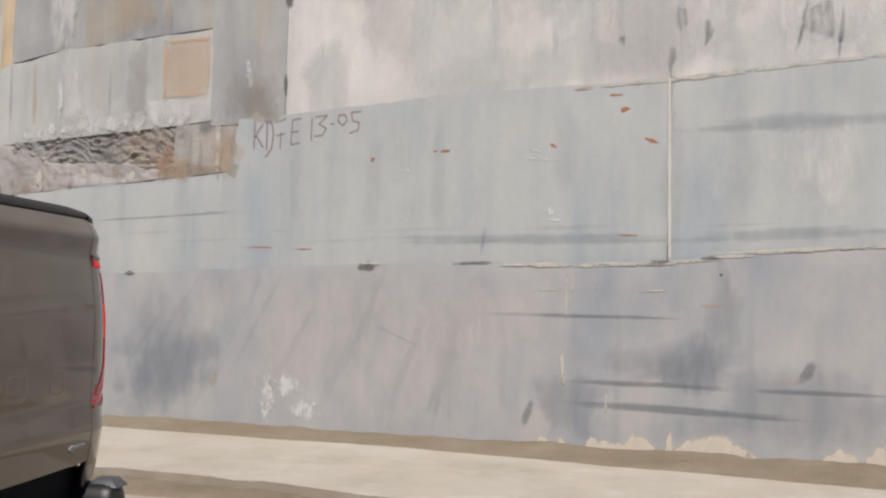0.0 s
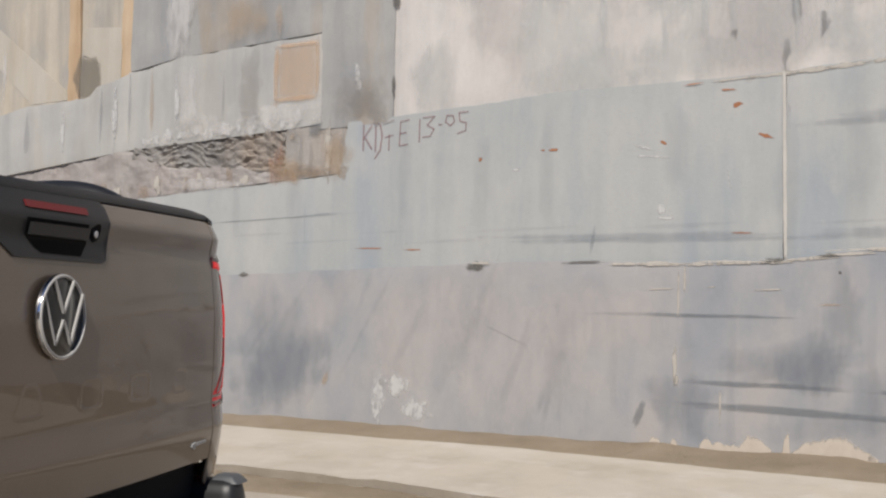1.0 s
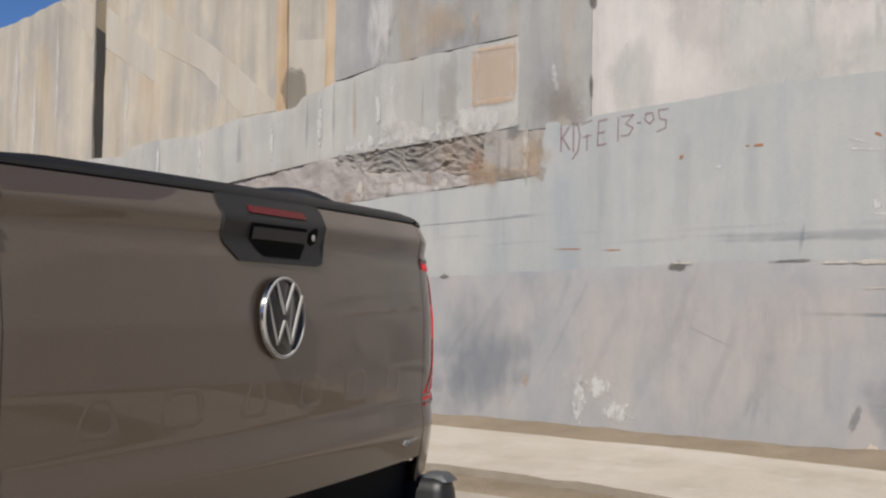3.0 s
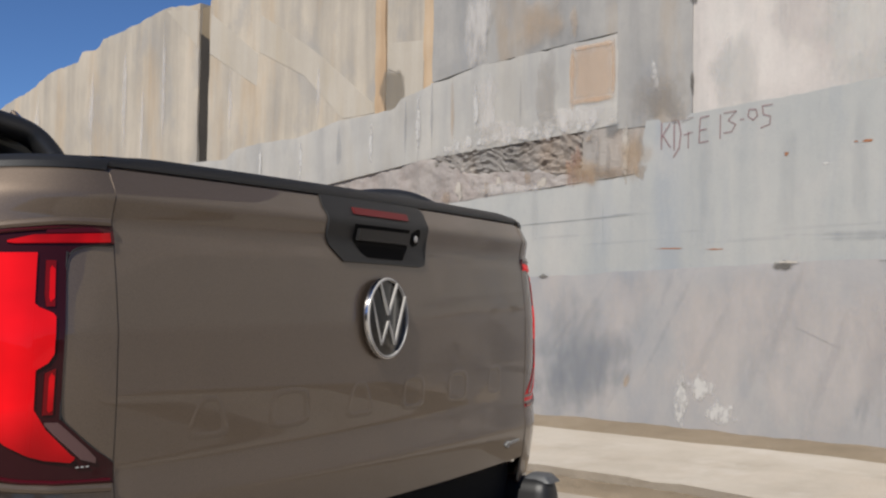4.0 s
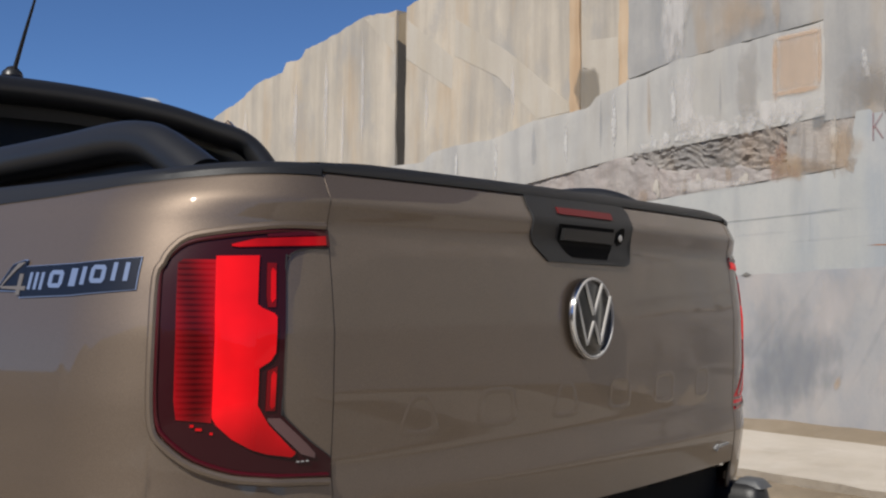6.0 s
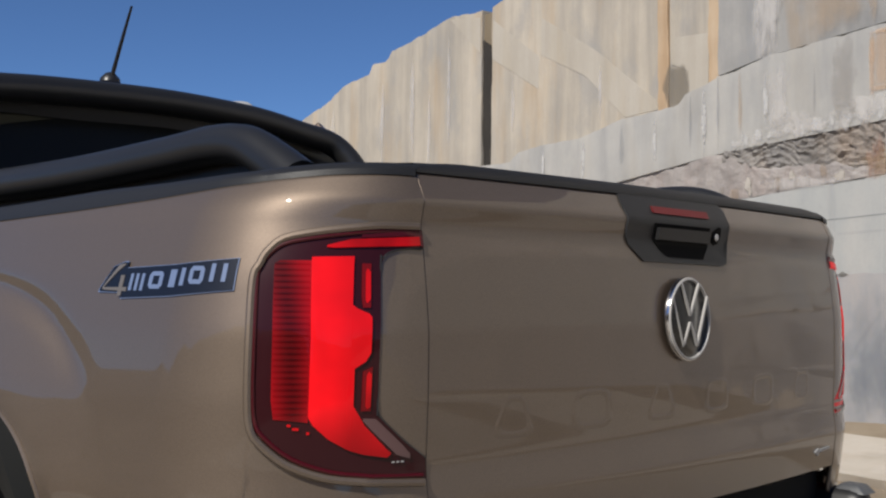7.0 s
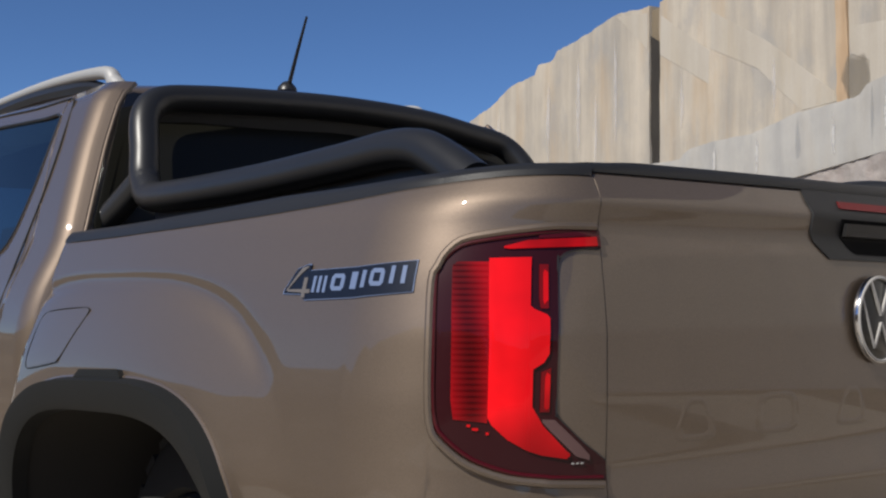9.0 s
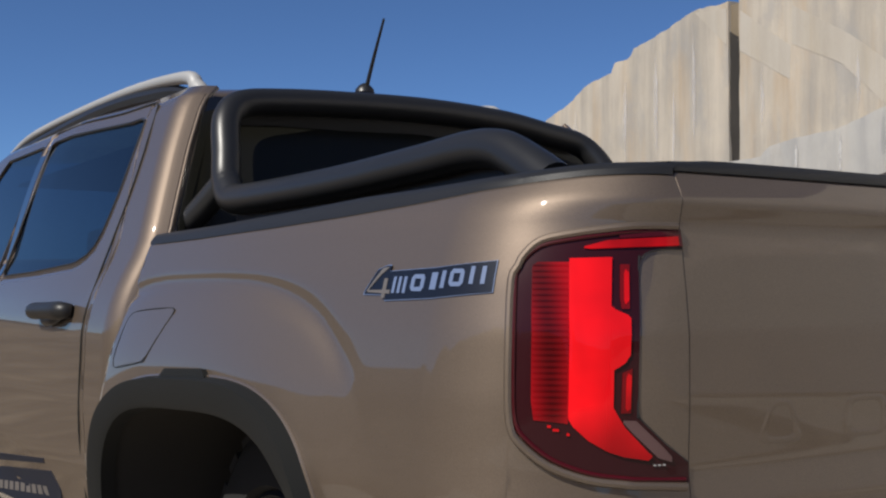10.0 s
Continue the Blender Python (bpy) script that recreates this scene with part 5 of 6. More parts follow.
def tail_lamp(skin_at, proud=0.0, housing=LAMP_DARK, rim_r=0.0062):
    def f(u, z, off=0.0):
        return skin_at(u, z, off + proud)

    lamp = lay("tail_lamp", f, [(IN_TOP, IN_TOP_B), (OUT_TOP, OUT_BOT), (IN_BOT_T, IN_BOT)], housing, TRUCK, 0.003, 0.03, 30, 16, "glowing red tail lamp with smoked border")
    lay("light_guide", f, [([(0.140, 0.828), (0.152, 0.832), (0.23, 0.868), (0.268, 0.896), (0.2705, 0.948)], [(0.140, 0.825), (0.152, 0.821), (0.23, 0.827), (0.2705, 0.833)]),
                           ([(0.220, 1.020), (0.229, 1.025), (0.272, 1.033), (0.285, 1.038)], [(0.220, 0.970), (0.236, 0.958), (0.271, 0.948), (0.285, 0.946)]),
                           ([(0.2855, 1.107), (0.434, 1.105)], [(0.2855, 0.836), (0.34, 0.850), (0.39, 0.870), (0.404, 0.88), (0.416, 0.99), (0.434, 1.10)]),
                           ([(0.271, 0.948), (0.285, 0.946)], [(0.271, 0.833), (0.285, 0.836)])], LAMP_RED, lamp, 0.0062, 0.003, 16, 12, "bright red lit light guide")
    lay("reflector", f, [([(0.417, 0.990), (0.434, 1.100), (0.55, 1.100), (0.566, 1.094)], [(0.417, 0.874), (0.516, 0.878), (0.528, 0.905), (0.544, 0.995), (0.566, 1.09)]), ([(0.405, 0.89), (0.417, 0.985)], [(0.405, 0.873), (0.417, 0.874)])], LAMP_COMB, lamp, 0.0048, 0.002, 16, 12, "darker red ribbed reflector")
    ribs = []
    for k in range(26):
        z = 0.884 + k * 0.0084
        a = float(np.interp(z, [0.88, 0.99, 1.10], [0.410, 0.421, 0.438]))
        c = float(np.interp(z, [0.88, 0.995, 1.10], [0.517, 0.542, 0.566]))
        ribs.append(([(a, z + 0.0022), (c, z + 0.0022)], [(a, z), (c, z)]))
    lay("rib", f, ribs, LAMP_RIB, lamp, 0.0060, 0.002, 6, 2, "fine dark red ribs")
    lay("light_bar", f, [([(0.022, 1.138), (0.30, 1.131), (0.385, 1.122)], [(0.022, 1.125), (0.36, 1.119), (0.385, 1.120)])], LAMP_BAR, lamp, 0.0062, 0.003, 16, 3, "lit red top bar")
    lay("light_bar", f, [([(0.224, 1.097), (0.256, 1.097)], [(0.224, 1.034), (0.250, 1.034), (0.256, 1.05)])], LAMP_GLOW, lamp, 0.0050, 0.002, 6, 6)
    lay("light_bar", f, [([(0.226, 1.085), (0.238, 1.090), (0.243, 1.085)], [(0.226, 1.046), (0.238, 1.040), (0.243, 1.046)])], LAMP_BAR, lamp, 0.0058, 0.002, 6, 6)
    lay("light_bar", f, [([(0.212, 0.950), (0.242, 0.944)], [(0.212, 0.888), (0.242, 0.888)])], LAMP_GLOW, lamp, 0.0050, 0.002, 6, 6)
    lay("light_bar", f, [([(0.214, 0.940), (0.224, 0.944), (0.230, 0.938)], [(0.214, 0.894), (0.224, 0.891), (0.230, 0.895)])], LAMP_BAR, lamp, 0.0058, 0.002, 6, 6)
    lay("reversing_light", f, [([(0.070, 0.824), (0.10, 0.838), (0.195, 0.877), (0.234, 0.878)], [(0.070, 0.817), (0.119, 0.824), (0.205, 0.860), (0.234, 0.874)])], LAMP_CLEAR, lamp, 0.0055, 0.002, 10, 4, "pinkish clear reversing light")
    for u0 in (0.092, 0.108, 0.124):
        lay("lens_mark", f, [([(u0, 0.8145), (u0 + 0.008, 0.8145)], [(u0, 0.8125), (u0 + 0.008, 0.8125)])], SILVER, lamp, 0.0058, 0.002, 3, 2)
    # red glints low in the lens, put in as glowing strips
    for u0, u1, z in ((0.432, 0.452, 0.863), (0.458, 0.470, 0.868), (0.398, 0.407, 0.857)):
        lay("glint_strip", f, [([(u0, z + 0.003), (u1, z + 0.0035)], [(u0, z - 0.0005), (u1, z)])], LAMP_BAR, lamp, 0.0055, 0.002, 4, 2, "small glowing strip drawn for a red glint")
    edge = [f(u, z, 0.005) for u, z in [(0.02, 1.154), *[(a, b + 0.004) for a, b in OUT_TOP[:-1]], (0.639, 1.072), *[(a + 0.007, b - 0.004) for a, b in reversed(OUT_BOT[:-1])], (0.02, 0.780)]]
    tube("lamp_bezel", edge, rim_r, PAINT, lamp, 8, "beige pressed rim round the lamp", 3)
    rim = [f(u, z, 0.004) for u, z in [(0.02, 1.1465), *[(a, b - 0.004) for a, b in OUT_TOP[:-1]], (0.624, 1.072), *[(a - 0.008, b + 0.004) for a, b in reversed(OUT_BOT[:-1])], (0.02, 0.790)]]
    tube("lens_border", rim, 0.0034, LAMP_EDGE, lamp, 8, "dark red border of the lens", 3)
    lay("lens_tip", f, [([(0.004, 1.148), (0.26, 1.1455)], [(0.004, 1.123), (0.022, 1.124), (0.05, 1.139), (0.26, 1.134)])], LAMP_EDGE, lamp, 0.0052, 0.002, 12, 4, "dark red upper border")
    inner = [f(u, z, 0.002) for u, z in [*IN_TOP_B, *reversed(IN_BOT_T)]]
    tube("lamp_seal", inner, 0.0016, SATIN, lamp, 6, "", 3)


tail_lamp(SKINS[0])
# right housing is made to glow, for the red light in its lens edge
tail_lamp(SKINS[1], -0.003, LAMP_COMB, 0.001)


# wheel arch flares, wheels
def flare(f):
    verts, n, lip = [], 64, []
    for k in range(n):
        a = math.pi * (0.0 + k / (n - 1))

        def at(front, rear, top, base=0.40):
            c, h = math.cos(a), math.sin(a)
            half, power = (front, ARCH_FRONT) if c > 0 else (rear, ARCH_REAR)
            y = AXLE_Y + half * math.copysign(abs(c) ** (2 / power), c)
            return y, base + (top - base) * abs(h) ** (2 / power) - ARCH_LEAN * (y - AXLE_Y)

        y0, z0 = at(0.585, 0.552, 0.880)
        y1, z1 = at(0.574, 0.542, 0.871)
        y2, z2 = at(0.518, 0.526, 0.822)
        y3, z3 = at(0.506, 0.517, 0.810)
        lip.append(f(1 - CORNER + y0, z0, 0.001))
        for y, z, o in ((y0, z0, 0.002), (y1, z1, 0.033), (y2, z2, 0.029), (y3, z3, 0.021), (y3, z3, -0.015)):
            verts.append(f(1 - CORNER + y, z, o))
    w = raw("wheel_arch_trim", verts, grid_faces(n, 5), FLARE, TRUCK, True, "black plastic wheel arch trim")
    tube("arch_lip", lip, 0.0045, PAINT, w, 8, "beige rolled edge of the wheel opening", 1)
    lay("trim_tab", f, [([(1.966 - CORNER, 0.884), (1.985 - CORNER, 0.898), (2.188 - CORNER, 0.887), (2.213 - CORNER, 0.871)], [(1.966 - CORNER, 0.872), (2.213 - CORNER, 0.858)])], FLARE, w, 0.012, 0.02, 8, 4)
    # dark inner arch
    inner = []
    sx = -1 if f is SKINS[0] else 1
    for k in range(40):
        a = math.pi * k / 39
        c, s = math.cos(a), math.sin(a)
        power = ARCH_FRONT if c > 0 else ARCH_REAR
        y = AXLE_Y + 0.514 * math.copysign(abs(c) ** (2 / power), c)
        z = 0.40 + 0.418 * abs(s) ** (2 / power) - ARCH_LEAN * (y - AXLE_Y)
        inner += [f(1 - CORNER + y, z, -0.010), (sx * 0.62, y, z + 0.02), (sx * 0.60, AXLE_Y + (y - AXLE_Y) * 0.3, 0.45)]
    raw("arch_liner", inner, grid_faces(40, 3), PITCH, w, True)
    lo, hi = sorted((sx * 0.60, sx * 0.575))
    box("inner_guard", (lo, 0.50, 0.22), (hi, 1.65, 0.90), PITCH, w, 0.01)
    lo, hi = sorted((sx * 0.60, sx * 0.935))
    box("guard_front", (lo, 1.580, 0.20), (hi, 1.600, 0.74), PITCH, w, 0.005)


for f in SKINS:
    flare(f)


def wheel(x, y):
    sx = -1 if x < 0 else 1
    w = disc("wheel", (x, y, 0.385), (sx, 0, 0), ((-0.13, 0.25), (-0.125, 0.34), (-0.10, 0.378), (-0.05, 0.385), (0.05, 0.385), (0.10, 0.378), (0.125, 0.34), (0.13, 0.25), (0.10, 0.235)), RUBBER, TRUCK, 48, "black all-terrain tyre on an alloy rim")
    disc("rim", (x, y, 0.385), (sx, 0, 0), ((0.02, 0.236), (0.11, 0.238), (0.118, 0.228), (0.09, 0.21), (0.06, 0.10), (0.09, 0.06), (0.10, 0.0)), ALLOY, w, 40, "dark alloy rim")
    for k in range(24):
        a = 2 * math.pi * k / 24
        c = Vector((x, y + 0.382 * math.cos(a), 0.385 + 0.382 * math.sin(a)))
        v, ta, ra = [], Vector((0, -math.sin(a), math.cos(a))), Vector((0, math.cos(a), math.sin(a)))
        for dx in (-0.105, 0.105):
            for dt in (-0.028, 0.028):
                for dr in (-0.01, 0.008):
                    v.append(c + Vector((dx, 0, 0)) + ta * (dt + 0.012 * (1 if dx > 0 else -1)) + ra * dr)
        raw("tread_block", v, [(0, 1, 3, 2), (4, 6, 7, 5), (1, 5, 7, 3), (0, 2, 6, 4), (0, 4, 5, 1), (2, 3, 7, 6)], RUBBER, w, False)


FRONT_AXLE = 4.75
for x in (-0.70, 0.70):
    for y in (AXLE_Y, FRONT_AXLE):
        wheel(x, y)


# rear bumper and underbody
def bumper():
    b = box("rear_bumper", (-0.70, -0.14, 0.40), (0.70, 0.02, 0.560), BLACK, TRUCK, 0.03, "black plastic rear step bumper", (0.02, 0.02), 3)
    box("step_pad", (-0.52, -0.145, 0.556), (0.52, -0.02, 0.568), BLACK, b, 0.005)
    for sx in (-1, 1):
        lo, hi = sorted((sx * 0.64, sx * 0.772))
        box("bumper_corner", (lo, -0.10, 0.40), (hi, 0.20, 0.612), BLACK, b, 0.035, "", (0.03, 0.02), 3)
        lo, hi = sorted((sx * 0.68, sx * 0.75))
        # lighter grey than the bumper, for the light on its top facet
        box("corner_step", (lo, -0.085, 0.600), (hi, 0.0, 0.622), STEP_LIT, b, 0.008, "step on the bumper corner, greyed for its lit top", (0.012, 0.02))
    box("recess_panel", (-0.68, 0.03, 0.50), (0.68, 0.05, 0.66), DARK, b, 0.004)
    box("tow_socket", (-0.25, 0.0, 0.57), (0.05, 0.035, 0.63), DARK, b, 0.008)
    box("chassis", (-0.5, 0.05, 0.36), (0.5, 5.6, 0.50), DARK, TRUCK, 0.02)
    tube("rear_axle", [(-0.8, AXLE_Y, 0.39), (0, AXLE_Y, 0.39), (0.8, AXLE_Y, 0.39)], 0.06, DARK, TRUCK)


bumper()


# decal film on both bed sides: pointed end, outline and plain letter bars
def side_decal(f):
    d = lay("side_decal", f, [([(0.708, 1.1035), (1.136, 1.0905)], [(0.708, 1.0565), (1.146, 1.0415)]), ([(1.1365, 1.1005), (1.148, 1.1005), (1.176, 1.0935), (1.206, 1.056)], [(1.1365, 1.051), (1.206, 1.0515)])], DECAL_BLUE, TRUCK, 0.0022, 0.003, 40, 3, "navy film decal with light blue edge")
    lay("decal_field", f, [([(0.7125, 1.1023), (1.134, 1.0893)], [(0.7125, 1.0575), (1.143, 1.0432)]), ([(1.1345, 1.0985), (1.147, 1.0991), (1.1745, 1.0924), (1.202, 1.0565)], [(1.1345, 1.0523), (1.202, 1.0531)])], DECAL_NAVY, d, 0.0032, 0.003, 40, 3, "dark navy field")
    # plain pale shapes, one for each letter
    h = 0.0130
    for a, c, z, kind in ((1.076, 1.116, 1.0675, "triple"), (1.024, 1.062, 1.0705, "ring"), (0.972, 1.012, 1.073, "block"), (0.931, 0.953, 1.0755, "bar"), (0.838, 0.908, 1.078, "ring"), (0.745, 0.812, 1.0815, "pair")):
        t = (c - a) * 0.27
        if kind == "ring":
            pieces = [([(a, z + h * 0.6), (a + t * 0.6, z + h), (c - t * 0.6, z + h), (c, z + h * 0.6)], [(a, z + h * 0.45), (a + t, z + h * 0.5), (c - t, z + h * 0.5), (c, z + h * 0.45)]), ([(a, z - h * 0.45), (a + t, z - h * 0.5), (c - t, z - h * 0.5), (c, z - h * 0.45)], [(a, z - h * 0.6), (a + t * 0.6, z - h), (c - t * 0.6, z - h), (c, z - h * 0.6)]), ([(a, z + h * 0.5), (a + t, z + h * 0.5)], [(a, z - h * 0.5), (a + t, z - h * 0.5)]), ([(c - t, z + h * 0.5), (c, z + h * 0.5)], [(c - t, z - h * 0.5), (c, z - h * 0.5)])]
        elif kind == "block":
            pieces = [([(a + t * 0.5, z + h), (c - t * 0.5, z + h)], [(a + t * 0.5, z - h), (c - t * 0.5, z - h)])]
        elif kind == "pair":
            pieces = [([(a, z + h), (a + t, z + h)], [(a, z - h), (a + t, z - h)]), ([(c - t, z + h), (c, z + h)], [(c - t, z - h), (c, z - h)])]
        elif kind == "triple":
            pieces = [([(a + k * (c - a) * 0.4, z + h), (a + (k * 0.4 + 0.2) * (c - a), z + h)], [(a + k * (c - a) * 0.4, z - h), (a + (k * 0.4 + 0.2) * (c - a), z - h)]) for k in range(3)]
        else:
            pieces = [([(a, z + h), (c, z + h)], [(a, z - h), (c, z - h)])]
        lay("letter_shape", f, pieces, DECAL_BLUE, d, 0.0042, 0.003, 6, 2)
    lay("numeral", f, [([(1.121, 1.0595), (1.190, 1.0590)], [(1.121, 1.0530), (1.194, 1.0555)]), ([(1.134, 1.078), (1.145, 1.078)], [(1.134, 1.0460), (1.145, 1.0460)]), ([(1.140, 1.0965), (1.158, 1.0945), (1.193, 1.0590)], [(1.140, 1.0945), (1.158, 1.084), (1.193, 1.0555)])], DECAL_SAND, d, 0.0044, 0.003, 8, 2, "grey slanted numeral shape")


for f in SKINS:
    side_decal(f)


def fuel_flap(f):
    off = 1 - CORNER
    pts = [(1.268, 1.003), (1.270, 1.013), (1.30, 1.017), (1.43, 1.012), (1.535, 1.004), (1.572, 0.992), (1.587, 0.965), (1.590, 0.905), (1.582, 0.877), (1.555, 0.868), (1.46, 0.879), (1.385, 0.890), (1.352, 0.903)]
    loop = [f(off + y, z, 0.001) for y, z in pts]
    flap = lay("fuel_flap", f, [([(off + 1.266, 1.011), (off + 1.29, 1.017), (off + 1.55, 1.002), (off + 1.583, 0.985)], [(off + 1.266, 1.005), (off + 1.35, 0.908), (off + 1.375, 0.893), (off + 1.565, 0.868), (off + 1.583, 0.885)])], PAINT, TRUCK, 0.0015, 0.004, 20, 8, "beige fuel filler flap")
    tube("flap_gap", loop + [loop[0], loop[1]], 0.0012, DARK, flap, 6, "", 4)


fuel_flap(SKINS[0])


# sports bar
def sports_bar():
    half = [(0.0, 1.77, 1.623), (0.30, 1.765, 1.613), (0.50, 1.75, 1.598), (0.625, 1.735, 1.578), (0.682, 1.70, 1.525), (0.702, 1.65, 1.42), (0.716, 1.612, 1.345), (0.724, 1.555, 1.300)]
    rear = [(0.726, 1.42, 1.290), (0.725, 0.97, 1.292), (0.725, 0.62, 1.303), (0.725, 0.46, 1.310), (0.727, 0.36, 1.300), (0.730, 0.28, 1.266), (0.732, 0.215, 1.230)]
    left = [(-x, y, z) for x, y, z in reversed(half[1:])]
    right = [(x - 0.012 * min(1.0, x / 0.6) - 0.018 * math.exp(-((z - 1.54) / 0.07) ** 2) * min(1.0, x / 0.6), y, z - 0.020 * smooth_step(0.25, 0.60, x) * smooth_step(1.36, 1.50, z)) for x, y, z in half]
    hoop = tube("sports_bar", left + right, 0.040, SATIN, TRUCK, 20, "satin black tubular sports bar over the bed")
    for sx in (-1, 1):
        pts = [(sx * x - (0.012 if sx > 0 else 0), y, z) for x, y, z in half[-2:] + rear]
        tube("side_tube", pts, [0.040, 0.040, 0.038, 0.036, 0.035, 0.035, 0.035, 0.036, 0.038], SATIN, hoop, 18)
        tube("strut", [(sx * 0.70, 1.615, 1.37), (sx * 0.745, 1.68, 1.29), (sx * 0.80, 1.76, 1.20)], 0.036, SATIN, hoop, 14)
        lo, hi = sorted((sx * 0.69, sx * 0.77))
        box("foot_plate", (lo, 0.19, 1.215), (hi, 0.36, 1.238), SATIN, hoop, 0.005)
        # fairing between side tube and bed rail
        v = []
        for y in np.linspace(0.30, 1.56, 20):
            zt = float(np.interp(y, [0.30, 0.45, 0.97, 1.56], [1.28, 1.315, 1.30, 1.29]))
            v += [(sx * 0.712, y, 1.20), (sx * 0.705, y, zt)]
        fair = raw("fairing", v, grid_faces(20, 2), BLACK, hoop, False)
        fair.modifiers.new("thickness", "SOLIDIFY").thickness = 0.008
    v = []
    for x in np.linspace(-0.62, 0.62, 24):
        zt = float(np.interp(abs(x), [0, 0.5, 0.62], [1.60, 1.58, 1.55]))
        v += [(x, 1.81, zt), (x, 1.82, zt - 0.045)]
    header = raw("cross_plate", v, grid_faces(24, 2), SATIN, hoop, False)
    header.modifiers.new("thickness", "SOLIDIFY").thickness = 0.01


sports_bar()


# cab
LEAN = 0.38


def cab_w(y, z):
    lift = float(np.interp(y, [1.65, 2.1, 3.0, 4.3, 4.9], [0.004, 0.004, 0.045, 0.05, 0.0]))
    zz = z - lift * smooth_step(1.15, 1.60, z)
    w = float(np.interp(zz, [0.40, 0.55, 0.75, 0.95, 1.04, 1.11, 1.16, 1.30, 1.45, 1.57, 1.62, 1.655, 1.68], [0.945, 0.986, 1.000, 0.994, 0.972, 0.940, 0.915, 0.868, 0.815, 0.765, 0.735, 0.69, 0.64]))
    # rounded rear corner; the back of the cab leans forward
    back = 1.69 + LEAN * max(0.0, z - 1.2)
    d = (y - back - 0.012) / 0.075
    if d < 1:
        w -= 0.055 * (1 - max(0.0, 1 - (1 - max(d, 0)) ** 2.2) ** (1 / 2.2))
    return w


def cab(y, z, off=0.0):
    tilt = LEAN + 0.20 * smooth_step(1.72, 1.95, y)
    yy = y + tilt * max(0.0, z - 1.2) * (1 - smooth_step(1.75, 3.0, y))
    yy = max(yy, 1.69 + 0.115 * (1 - smooth_step(0.66, 0.90, z)))
    p = Vector((-cab_w(yy, z), yy, z))
    if off:
        p.x -= off * 0.93
        p.z += off * 0.30 * smooth_step(1.1, 1.3, z)
    return p


def roof_edge(y):
    return 1.645 + float(np.interp(y, [1.65, 2.1, 3.0, 4.3, 4.9], [0.004, 0.004, 0.045, 0.05, 0.0]))


WIN_R = ((1.930, 3.265), (3.375, 4.55))


def win_low(y):
    for a, c in WIN_R:
        if a < y < c:
            base = float(np.interp(y, [1.93, 1.98, 2.035, 2.09, 2.14, 2.20, 2.31, 2.78, 3.3, 4.6], [1.56, 1.43, 1.335, 1.26, 1.20, 1.165, 1.138, 1.117, 1.105, 1.095]))
            e = min((y - a) / 0.05, (c - y) / 0.03, 1.0)
            return base + (0.0 if a < 2.1 and y < a + 0.1 else 0.02) * (1 - e) ** 2
    return None


def win_high(y):
    for a, c in WIN_R:
        if a < y < c:
            top = roof_edge(y) - 0.066
            e = min((y - a) / 0.05, (c - y) / 0.03, 1.0)
            if c > 4:
                top = min(top, 1.12 + (4.56 - y) * 0.95)
            return top - 0.012 * (1 - e) ** 2
    return None


